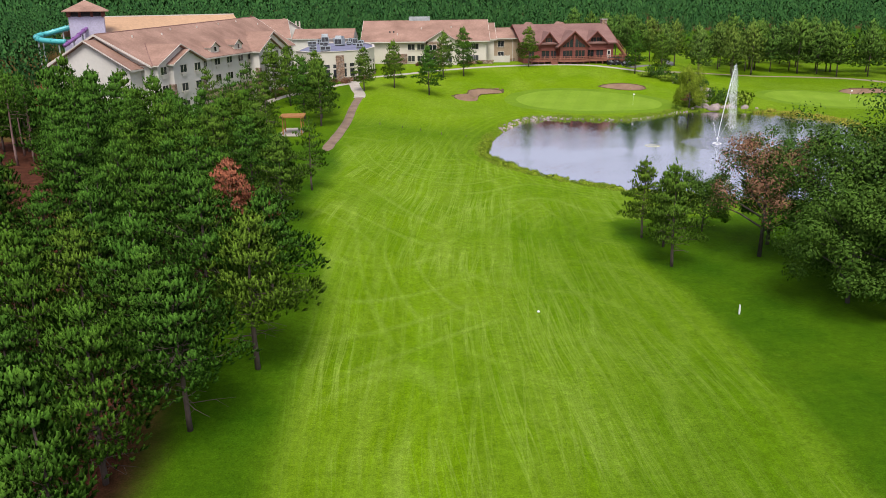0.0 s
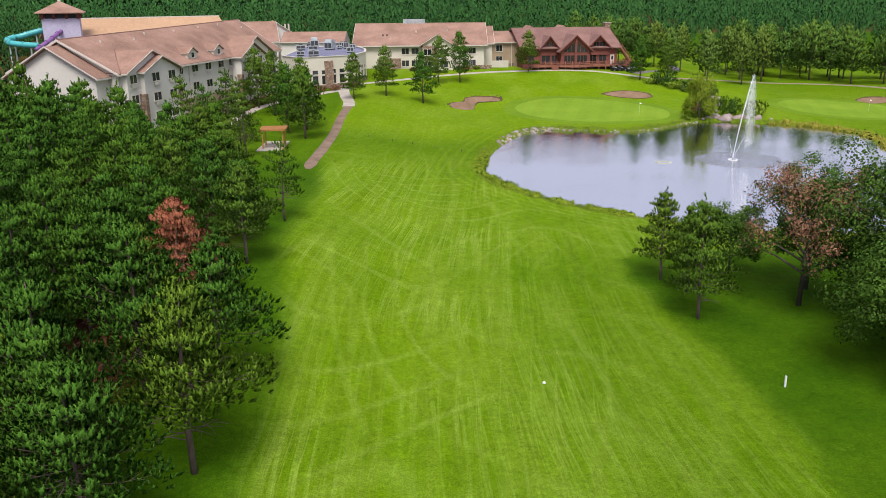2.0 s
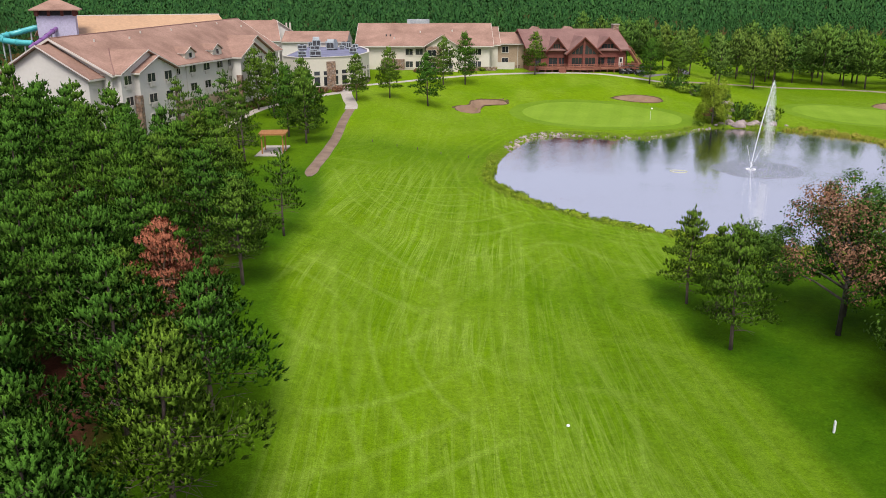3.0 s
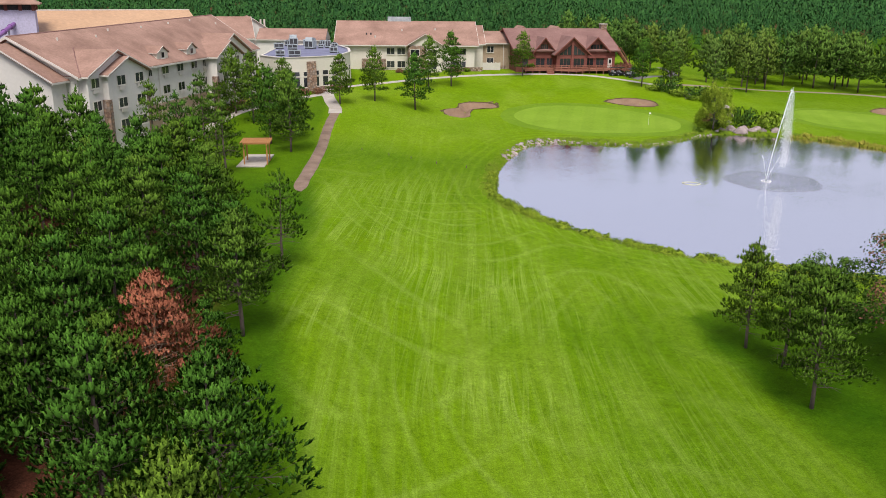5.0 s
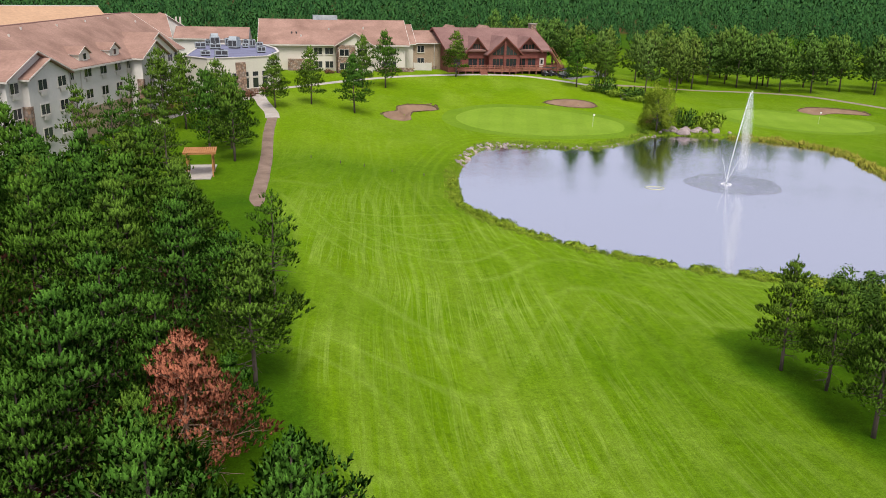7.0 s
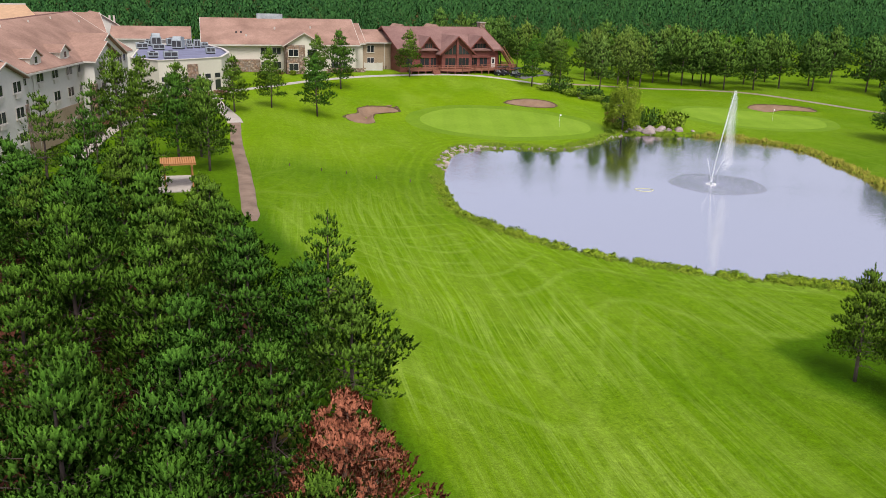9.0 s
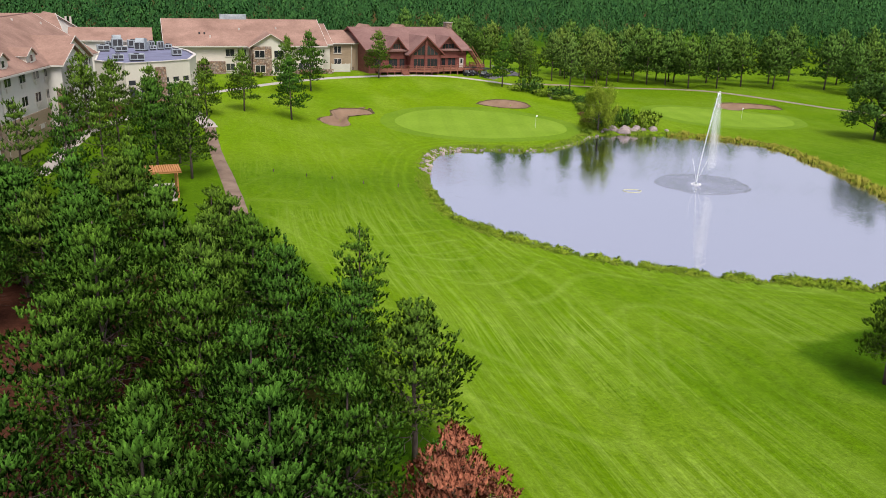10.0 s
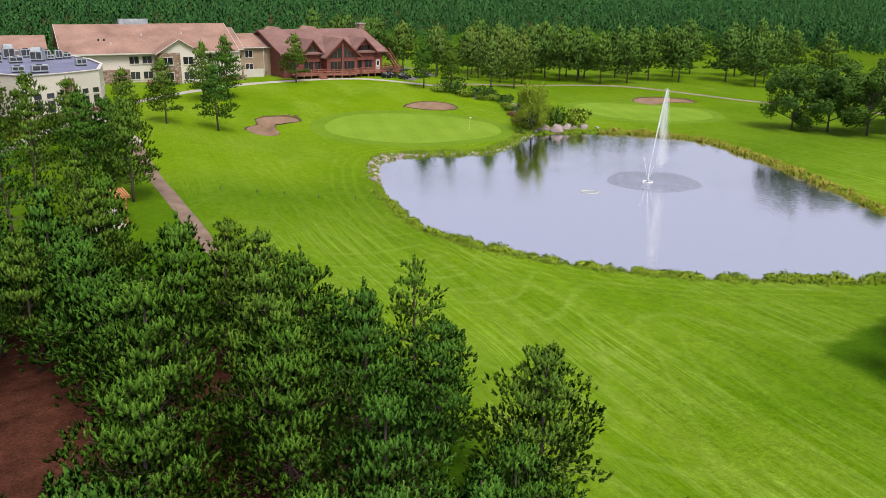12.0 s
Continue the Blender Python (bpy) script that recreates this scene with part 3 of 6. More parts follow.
def ribbon(name, ctrl, width, material, lift, label, taper=False):
    c = spline(ctrl, 10, False)
    d = np.gradient(c, axis=0)
    nrm = np.column_stack([-d[:, 1], d[:, 0]]) / np.linalg.norm(d, axis=1)[:, None]
    wide = width * (0.25 + 0.75 * ease(np.arange(len(c)) / (len(c) * 0.12))) if taper else width
    wob = np.array([noise.noise((p[0] * 0.3, p[1] * 0.3, 2.0)) for p in c]) * 0.25
    s = Shape()
    cols = np.linspace(-0.5, 0.5, 5)
    v = np.concatenate([c + nrm * (k * (wide + wob))[:, None] for k in cols])
    z = ground_z(v[:, 0], v[:, 1]) + lift
    n = len(c)
    z[:n] -= lift * 1.5
    z[-n:] -= lift * 1.5
    s.add(np.column_stack([v, z]), [(k * n + i, (k + 1) * n + i, (k + 1) * n + i + 1, k * n + i + 1) for k in range(4) for i in range(n - 1)])
    return tagged(new(name, s.mesh(name, material, True)), label, "path", kind="structure")


ribbon("path_dirt", [(-10.9, 99.0), (-11.1, 104), (-11.0, 109), (-10.9, 123), (-11.1, 137), (-10.8, 148)], 1.85, DIRT, 0.06, "worn packed-earth cart path across the lawn", True)
ribbon("path_spur", [(-10.8, 147.5), (-11.2, 153), (-12.6, 160), (-14, 168)], 2.6, CONCRETE, 0.08, "pale concrete walk joining the cart path")
ribbon("path_west", [(-12.5, 167.5), (-17.3, 162.4), (-21.3, 158), (-26.2, 147.5), (-28.6, 139.3), (-31, 127)], 2.2, CONCRETE, 0.07, "curved concrete walk beside the hotel wing")
ribbon("path_east", [(-16, 168.5), (-8, 178), (3.4, 189.5), (16, 196), (29, 198.0), (41.7, 196.6), (49, 193.5), (55, 190)], 2.3, CONCRETE, 0.07, "concrete cart path along the lodge lawn")
ribbon("path_far", [(55, 190), (66, 194), (81, 197.5), (102, 192.5), (113, 176.8), (120, 160), (130, 138)], 2.4, GRIT, 0.06, "dirt cart path below the pine row")
ribbon("path_drive", [(52, 196), (58, 203), (66, 213), (71, 228), (73, 245)], 2.6, ASPHALT, 0.07, "paved drive behind the lodge")

pond_mesh = Shape().add([(x, y, 0.0) for x, y in grow(POND, 1.2)], [tuple(range(len(POND)))]).mesh("pond", WATER)
tagged(new("water", pond_mesh), "calm pond reflecting a pale sky", "pond", kind="structure")

# ---- buildings ----
WINDOWS = {}


def window_meshes(w, h, lights, trim):
    """A framed window in the plane y = 0, looking towards -y; its foot at z = 0, centred on x."""
    key = (w, h, lights, trim.name)
    if key not in WINDOWS:
        t = 0.09
        s = Shape()
        for x0, x1, z0, z1 in ((-w / 2 - t, -w / 2, -t, h + t), (w / 2, w / 2 + t, -t, h + t), (-w / 2, w / 2, -t, 0), (-w / 2, w / 2, h, h + t)):
            s.box(x0, x1, -0.07, 0.04, z0, z1)
        for i in range(1, lights):
            x = -w / 2 + w * i / lights
            s.box(x - 0.035, x + 0.035, -0.05, 0.03, 0, h)
        sill = Shape().box(-w / 2 - 0.16, w / 2 + 0.16, -0.14, 0.02, -t - 0.07, -t)
        pane = Shape().box(-w / 2, w / 2, -0.02, 0.01, 0, h)
        WINDOWS[key] = (s.mesh("window", trim), sill.mesh("sill", trim), pane.mesh("pane", GLASS))
    return WINDOWS[key]


def window(parent, x, y, z, w, h, turn=0.0, lights=2, trim=None):
    fr, sill, pane = window_meshes(w, h, lights, trim or TRIM)
    ob = part("window", fr, None, parent, m=pose(x, y, z, 0, 0, turn))
    part("sill", sill, None, ob)
    part("pane", pane, None, ob)
    return ob


def gable_roof(parent, a0, a1, b0, b1, ze, zr, axis, material, over=0.6, thick=0.28, ends=(True, True), trim=True):
    """Two slopes over a rectangle; the ridge runs along the axis. Ends: where the roof hangs over a gable."""
    mid = (b0 + b1) / 2
    drop = (zr - ze) / (mid - b0) * over
    e0, e1 = a0 - (over if ends[0] else 0), a1 + (over if ends[1] else 0)
    put = (lambda a, b, z: (a, b, z)) if axis == "x" else (lambda a, b, z: (b, a, z))
    for lo, flip in ((b0 - over, False), (b1 + over, True)):
        q = [put(e0, lo, ze - drop), put(e1, lo, ze - drop), put(e1, mid, zr), put(e0, mid, zr)]
        if flip ^ (axis == "y"):
            q = q[::-1]
        part("roof", Shape().slab([(x, y, z + thick) for x, y, z in q], thick), material, parent)
        if trim:
            s = Shape()
            p = put(e0, lo, ze - drop), put(e1, lo, ze - drop)
            x0, x1 = sorted((p[0][0], p[1][0]))
            y0, y1 = sorted((p[0][1], p[1][1]))
            s.box(x0 - 0.05, x1 + 0.05, y0 - 0.05, y1 + 0.05, ze - drop - 0.02, ze - drop + thick - 0.06)
            part("gutter", s, TRIM, parent)
    for on, e, k in ((ends[0], e0, -1), (ends[1], e1, 1)):
        if on and trim:
            s = Shape()
            for lo in (b0 - over, b1 + over):
                q0, q1 = put(e, lo, ze - drop), put(e, mid, zr)
                w = put(0.07 * k, 0, 0)
                q0, q1 = ((a, b, c + 0.12) for a, b, c in (q0, q1))
                v = [q0, q1, (q1[0], q1[1], q1[2] + thick - 0.09), (q0[0], q0[1], q0[2] + thick - 0.09)]
                v += [(a + w[0], b + w[1], c) for a, b, c in v]
                s.add(v, [(0, 1, 2, 3), (7, 6, 5, 4), (0, 4, 5, 1), (1, 5, 6, 2), (2, 6, 7, 3), (3, 7, 4, 0)])
            part("bargeboard", s, TRIM, parent)


def gable_walls(parent, a0, a1, b0, b1, z0, ze, zr, axis, material, name="wall"):
    mid = (b0 + b1) / 2
    outline = [(b0, z0), (b1, z0), (b1, ze), (mid, zr), (b0, ze)]
    return part(name, Shape().prism(outline, a0, a1, axis), material, parent)


def gable_front(parent, x0, x1, y0, y1, z0, ze, zr, wall, roof, trim=True, over=0.5):
    """A gabled bay that looks towards -y: its walls from y0 back to y1, its ridge running back into the main roof."""
    gable_walls(parent, y0, y1, x0, x1, z0, ze, zr, "y", wall, "bay")
    gable_roof(parent, y0, y1, x0, x1, ze, zr, "y", roof, over, 0.24, (True, False), trim)


# hotel wing: local x runs north along its facade, which looks east (-y)
def hotel_wing():
    h = thing("hotel_wing", "long three-storey pale hotel wing with a rose shingle roof", "building", at=pose(-38.8, 112.7, 0, 0, 0, 76.5))
    z0, ze = 3.0, 12.7
    gable_walls(h, 1.6, 54.6, 0.4, 17.0, z0, ze, 16.9, "x", WHITE)
    # the ridge climbs slowly northwards
    ridge = [(0.9, 16.95), (55.4, 18.1)]
    for lo in (-0.3, 17.7):
        low = ze - 0.33
        for (xa, za), (xb, zb) in zip(ridge, ridge[1:]):
            q = [(xa, lo, low + 0.3), (xb, lo, low + 0.3), (xb, 8.7, zb + 0.3), (xa, 8.7, za + 0.3)]
            part("roof", Shape().slab(q if lo < 0 else q[::-1], 0.3), SHINGLE, h)
        part("gutter", Shape().box(0.9, 55.4, lo - 0.08, lo + 0.05, low - 0.03, low + 0.2), TRIM, h)
    part("ridge_cap", Shape().tube([(0.9, 8.7, 17.22), (55.4, 8.7, 18.37)], 0.12, 6), SHINGLE_DARK, h, "row of ridge shingles")
    for x, k in ((0.9, -1), (55.4, 1)):
        zt = 16.95 if k < 0 else 18.1
        rake = Shape()
        for lo in (-0.3, 17.7):
            v = [(x, lo, ze - 0.33), (x, 8.7, zt), (x, 8.7, zt + 0.33), (x, lo, ze + 0.0)]
            v += [(p + 0.08 * k, y, z) for p, y, z in v]
            rake.add(v, [(0, 1, 2, 3), (7, 6, 5, 4), (0, 4, 5, 1), (1, 5, 6, 2), (2, 6, 7, 3), (3, 7, 4, 0)])
        part("bargeboard", rake, TRIM, h)
    # lower end wing
    gable_walls(h, -1.2, 1.6, 1.9, 15.5, z0, 12.35, 16.2, "x", WHITE)
    gable_roof(h, -1.2, 1.6, 1.9, 15.5, 12.35, 16.2, "x", SHINGLE, 0.6, 0.28, (True, False))
    # paired gables
    for x0, x1, x2, x3, zl, zs in ((2.0, 14.7, 5.0, 14.0, 15.25, 14.4), (36.2, 49.4, 35.1, 44.4, 15.65, 14.75)):
        gable_front(h, x0, x1, -0.7, 9, z0, ze, zl, WHITE, SHINGLE)
        gable_front(h, x2, x3, -1.5, 6, z0, ze - 0.05, zs, WHITE, SHINGLE)
    # dark valleys where the gables meet the slope
    for xa, xb, top, back in ((1.5, 8.35, 15.5, 5.0), (35.7, 42.8, 15.9, 5.2)):
        part("valley", Shape().tube([(xa, -0.25, 12.72), ((xa + xb) / 2, back / 2, (12.72 + top) / 2 + 0.02), (xb, back, top)], 0.09, 5), SHINGLE_DARK, h, "dark shingle valley")
    # dormers with long ridges that die into the slope
    for x in (22.6, 31.3):
        d = part("dormer", Shape().prism([(x - 1.5, 12.6), (x + 1.5, 12.6), (x + 1.5, 14.15), (x, 14.95), (x - 1.5, 14.15)], 0.7, 4.6, "y"), CREAM, h, "small gabled dormer")
        gable_roof(d, 0.7, 5.2, x - 1.5, x + 1.5, 14.15, 14.95, "y", SHINGLE, 0.2, 0.10, (True, False))
        window(d, x, 0.67, 13.4, 0.85, 0.75, 0, 1)
    # windows in three rows, each with its wall unit
    unit = Shape().box(-0.58, 0.58, -0.16, 0.02, -0.66, -0.18).mesh("wall_unit", TRIM)
    cols = [(3.5, -0.7, 1.6), (7.9, -1.5, 1.85), (12.2, -1.5, 1.85), (18.2, 0.4, 0.85), (22.4, 0.4, 1.85), (26.8, 0.4, 1.85), (31.2, 0.4, 1.85), (34.6, 0.4, 0.85), (38.0, -1.5, 1.85), (42.6, -1.5, 1.85), (47.6, -0.7, 1.85),
            (52.4, 0.4, 1.85)]
    for x, y, wide in cols:
        for z in (5.65, 8.4, 11.2):
            w = window(h, x, y - 0.02, z, wide, 1.12)
            part("wall_unit", unit, None, w, m=pose(0, 0, 0))
    part("base_course", Shape().box(15.2, 34.8, 0.28, 0.5, 3.0, 7.2), TAN, h, "tan lower storey")
    for x, y, top in ((5.0, -1.62, 9.6), (14.0, -1.62, 9.6), (35.1, -1.62, 9.6), (14.7, -0.75, 9.0)):
        part("stone_pier", Shape().box(x - 0.35, x + 0.35, y, y + 0.9, 3.0, top), STONE, h, "field stone pier")
    for x in (16.5, 20.4):
        part("downpipe", Shape().tube([(x, 0.3, 3.4), (x, 0.3, 12.3)], 0.06, 6), TRIM, h)
    # vent pipes on the roof
    for x, y in ((8, 6.9), (16, 6.6), (20.5, 7.6), (29, 7.4), (37.5, 7.6), (45, 7.7), (52, 6.4)):
        z = ze + (y - 0.4) / 8.3 * (16.95 + 0.021 * x - ze) + 0.1
        part("vent", Shape().tube([(x, y, z - 0.2), (x, y, z + 0.55)], 0.13, 8), TRIM, h, "pale roof vent")
    return h


hotel_wing()


# block behind the wing: a gable that looks south, met by a lower roof from the west
def hotel_rear():
    b = thing("hotel_rear_block", "pale gabled hotel block with a rose shingle roof behind the wing", "building", at=pose(-35.4, 213.9, 0, 0, 0, 14.2))
    gable_walls(b, 0, 14, -7.6, 7.6, 3.0, 11.4, 16.4, "y", WHITE)
    gable_roof(b, 0, 14, -7.6, 7.6, 11.4, 16.4, "y", SHINGLE, 0.4, 0.28, (True, False))
    gable_walls(b, -13, -0.3, -8.6, 8.6, 3.0, 12.2, 16.5, "x", WHITE)
    gable_roof(b, -13, -0.3, -8.6, 8.6, 12.2, 16.5, "x", SHINGLE, 0.4, 0.28, (False, True))
    for x in (2.6, 3.5):
        part("vent", Shape().tube([(x, 4.0, 13.8), (x, 4.0, 16.0)], 0.22, 8), TRIM, b, "white roof vent pipe")


hotel_rear()


def water_park():
    w = thing("water_park_hall", "long hall with a plain tan metal roof behind the hotel", "building", at=pose(-80.5, 189, 0, 0, 0, 29.5))
    part("wall", Shape().box(0, 37, 0, 34, 3, 12), LAVENDER, w)
    part("roof", Shape().slab([(-0.6, -14, 12.6), (37.6, -14, 12.6), (37.6, 1, 18.3), (-0.6, 1, 18.3)], 0.3), METAL_TAN, w)
    part("roof", Shape().slab([(-0.6, 1, 18.3), (37.6, 1, 18.3), (37.6, 34, 13), (-0.6, 34, 13)], 0.3), METAL_TAN, w)
    part("front_wall", Shape().box(0, 37, -13.4, 0, 3, 12), LAVENDER, w)
    part("ridge_cap", Shape().box(-0.7, 37.7, 0.7, 1.3, 18.2, 18.42), TRIM, w)


water_park()


def slide_tower():
    t = thing("slide_tower", "square lavender slide tower under a hipped rose roof", "tower", at=pose(-74.3, 180, 0, 0, 0, 20))
    part("shaft", Shape().box(-4.4, 4.4, -4.4, 4.4, 3, 18.7), LAVENDER, t)
    for k in range(4):
        for x in (-4.4, -1.5, 1.5, 4.4):
            part("post", Shape().box(x - 0.35, x + 0.35, -4.5, -3.9, 18.6, 19.8), CEDAR, t, m=pose(0, 0, 0, 0, 0, 90 * k))
    part("core", Shape().box(-3.6, 3.6, -3.6, 3.6, 18.6, 19.8), UNIT_DARK, t)
    e, a = 5.8, 22.2
    v = [(-e, -e, 19.7), (e, -e, 19.7), (e, e, 19.7), (-e, e, 19.7), (0, 0, a), (-e, -e, 19.9), (e, -e, 19.9), (e, e, 19.9), (-e, e, 19.9)]
    part("roof", Shape().add(v, [(3, 2, 1, 0), (0, 1, 6, 5), (1, 2, 7, 6), (2, 3, 8, 7), (3, 0, 5, 8), (5, 6, 4), (6, 7, 4), (7, 8, 4), (8, 5, 4)]), SHINGLE, t)
    t.scale = (0.82, 0.82, 1.0)
    part("cupola", Shape().box(-0.35, 0.35, -0.35, 0.35, 22.0, 22.8), TRIM, t)


slide_tower()


def slide(name, ctrl, r, material, label):
    t = thing(name, label, "water slide")
    c = spline(ctrl, 8, False)
    part("tube", Shape().tube(c, r, 12), material, t, smooth=True)
    for i in range(6, len(c) - 1, 7):
        d = Vector(c[i + 1] - c[i]).normalized() * 0.09
        part("flange", Shape().tube([Vector(c[i]) - d, Vector(c[i]) + d], r + 0.13, 12), material, t)
    for i in range(8, len(c) - 1, 12):
        x, y, z = c[i]
        part("post", Shape().tube([(x, y, gz(x, y) - 0.2), (x, y, z - r)], 0.16, 7), UNIT, t)


slide("water_slide", [(-76.2, 178.4, 16.7), (-79, 177.6, 16.0), (-81.8, 176.6, 15.2), (-83.4, 174.6, 14.7), (-82.0, 171.8, 14.2), (-79, 170.6, 13.8), (-75.5, 170.4, 13.6)], 0.58, TEAL, "teal enclosed tube slide beside the tower")
slide("water_slide", [(-73.3, 176.8, 16.2), (-73.2, 174, 15.5), (-73.3, 171, 14.6), (-73.6, 168.4, 13.8), (-74.2, 166.4, 13.0)], 0.40, PURPLE, "purple enclosed tube slide beside the tower")


def lobby():
    b = thing("hotel_lobby", "flat-roofed cream lobby with tall windows and stone piers", "building")
    out = [(-26.5, 171.5), (-21.9, 166.0), (-16.7, 168.8), (-11.9, 172.6), (-10.3, 183.0), (-11.2, 193.0), (-14.2, 204.0), (-27, 206)]
    c = np.mean(out, 0)
    inner = [tuple(c + (np.array(p) - c) * 0.975) for p in out]
    part("wall", Shape().prism(out, 3.2, 10.4), CREAM, b)
    part("roof_deck", Shape().prism(inner, 10.4, 10.85), MEMBRANE, b, "grey membrane roof")
    n = len(out)
    cap = Shape()
    for i in range(n):
        j = (i + 1) % n
        o0, o1, i0, i1 = out[i], out[j], inner[i], inner[j]
        v = [(*o0, 10.4), (*o1, 10.4), (*i1, 10.4), (*i0, 10.4), (*o0, 11.0), (*o1, 11.0), (*i1, 11.0), (*i0, 11.0)]
        cap.add(v, [(3, 2, 1, 0), (4, 5, 6, 7), (0, 1, 5, 4), (1, 2, 6, 5), (2, 3, 7, 6), (3, 0, 4, 7)])
    part("parapet", cap, CREAM, b)
    rim = Shape()
    for i in range(n - 1):
        p, q = Vector((*out[i], 11.0)), Vector((*out[i + 1], 11.0))
        u = (q - p).normalized()
        w = Vector((u.y, -u.x, 0)) * 0.15
        rim.add([p + w, q + w, q - w * 2.4, p - w * 2.4, *(k + Vector((0, 0, 0.10)) for k in (p + w, q + w, q - w * 2.4, p - w * 2.4))],
                [(3, 2, 1, 0), (4, 5, 6, 7), (0, 1, 5, 4), (1, 2, 6, 5), (2, 3, 7, 6), (3, 0, 4, 7)])
    part("coping", rim, TRIM, b, "white metal coping")
    for i in (1, 2, 3, 4):
        p, q = np.array(out[i]), np.array(out[i + 1])
        turn = math.degrees(math.atan2(q[1] - p[1], q[0] - p[0]))
        length = np.linalg.norm(q - p)
        g = gz(*((p + q) / 2))
        k = int(length / 1.55) if i in (1, 2) else int(length / 2.4)
        for a in range(k):
            x, y = p + (q - p) * ((a + 0.5) / k)
            window(b, x, y, g + 0.8, 1.15, 1.7, turn, 1)
            window(b, x, y, g + 2.85, 1.15, 0.75, turn, 1)
        s = Shape().box(0, length, -0.14, 0.05, g - 0.6, g + 0.7)
        part("stone_base", s, STONE, b, m=pose(p[0], p[1], 0, 0, 0, turn))
        if i == 2:
            part("stone_pier", Shape().box(-0.9, 0.9, -0.3, 0.3, g - 0.6, 10.2), STONE, b, m=pose(p[0], p[1], 0, 0, 0, turn - 15))
    return b


lobby()


def roof_unit(x, y, w, d, h, turn=10, duct=False):
    u = thing("rooftop_unit", "grey rooftop air handler on the lobby roof", "air handler", "units on the lobby roof", at=pose(x, y, 10.85, 0, 0, turn))
    part("curb", Shape().box(-w / 2 + 0.1, w / 2 - 0.1, -d / 2 + 0.1, d / 2 - 0.1, 0, 0.25), UNIT_DARK, u)
    part("housing", Shape().box(-w / 2, w / 2, -d / 2, d / 2, 0.25, h), UNIT, u)
    part("grille", Shape().box(-w / 2 + 0.15, -0.06, -d / 2 - 0.03, -d / 2 + 0.02, 0.45, h - 0.15), UNIT_DARK, u)
    part("grille", Shape().box(0.06, w / 2 - 0.15, -d / 2 - 0.03, -d / 2 + 0.02, 0.45, h - 0.15), UNIT_DARK, u)
    part("fan", Shape().tube([(0, 0, h - 0.02), (0, 0, h + 0.12)], min(w, d) * 0.33, 14), UNIT_DARK, u)
    if duct:
        part("hood", Shape().prism([(-d / 2, h), (d / 2, h), (d / 2, h + 0.5), (-d / 2 + 0.4, h + 0.7)], -w / 2 + 0.2, w / 2 - 0.2, "x"), UNIT, u, "sloped intake hood")


for row in ((-26.0, 192.7, 2.1, 1.4, 1.2), (-23.8, 199.6, 1.9, 1.6, 1.9, 10, True), (-22.9, 190.7, 2.1, 1.3, 1.1), (-23.0, 173.4, 1.7, 1.2, 1.0), (-20.1, 172.0, 2.3, 1.3, 1.2), (-21.0, 202.2, 1.9, 1.4, 1.5),
            (-19.4, 193.6, 2.0, 1.9, 1.7, -20, True), (-17.4, 195.4, 1.2, 1.1, 0.9), (-16.0, 196.4, 1.2, 1.0, 1.6), (-13.6, 182.2, 1.6, 1.4, 1.2), (-14.6, 197.8, 1.3, 1.1, 1.0), (-17.6, 201.4, 1.1, 1.0, 1.3), (-25.4, 201.6, 1.2, 1.0, 1.2)):
    roof_unit(*row)

# connecting roof behind the lobby
conn = thing("hotel_link", "low connecting block with a rose shingle roof", "building")
gable_walls(conn, -33, -17.2, 205.8, 217, 4, 12.0, 14.0, "x", WHITE)
gable_roof(conn, -33, -17.2, 205.8, 217, 12.0, 14.0, "x", SHINGLE, 0.5, 0.25, (False, False))


def main_wing():
    b = thing("hotel_main_block", "two-storey cream hotel block with a broad rose shingle roof", "building")
    x0, x1, y0, y1, z0, ze, zr = -14.4, 16.9, 204.6, 226.4, 4.0, 11.2, 15.7
    gable_walls(b, x0, x1, y0, y1, z0, ze, zr, "x", CREAM)
    gable_roof(b, x0, x1, y0, y1, ze, zr, "x", SHINGLE, 0.9, 0.3, (True, True))
    # stepped lower roof at the east end
    gable_walls(b, x1, x1 + 2.2, y0 + 3.2, y1, z0, 11.2, 14.8, "x", CREAM)
    gable_roof(b, x1, x1 + 2.2, y0 + 3.2, y1, 11.2, 14.8, "x", SHINGLE, 0.6, 0.28, (False, True))
    # stone-faced gabled bay
    bx0, bx1, by = 1.6, 9.2, 200.4
    gable_front(b, bx0, bx1, by, 213, z0, 11.2, 13.5, CREAM, SHINGLE, True, 0.6)
    part("stone_face", Shape().box(bx0 - 0.1, bx0 + 3.9, by - 0.18, by + 0.1, z0, 11.2), STONE, b, "field stone facing")
    part("stone_face", Shape().box(bx0 - 0.15, bx0 + 0.05, by - 0.18, 204.6, z0, 11.1), STONE, b, "field stone facing")
    for z in (6.1, 9.0):
        window(b, bx0 + 1.5, by - 0.2, z, 1.9, 1.35, 0, 2)
        window(b, bx0 + 5.4, by - 0.02, z, 1.9, 1.35, 0, 2)
        for x in (-2.4, 0.0, 12.6, 14.0):
            window(b, x, y0 - 0.02, z, 1.7, 1.35, 0, 2)
    part("chimney_unit", Shape().box(-3.2, 2.4, 215.2, 217.0, 15.6, 16.9), UNIT, b, "long grey rooftop ventilator")
    for x, y in ((-8, 208.6), (-7, 208.6), (-6.0, 207.2), (0.2, 210.4), (8, 211)):
        z = ze + (y - y0) / 10.9 * (zr - ze)
        part("vent", Shape().tube([(x, y, z), (x, y, z + 0.7)], 0.17, 8), UNIT_DARK if x < -6.5 else TRIM, b)
    part("ground_bay", Shape().box(-9.0, -3.5, 203.2, 204.7, z0, 8.0), STONE, b, "stone lower bay")
    return b


main_wing()


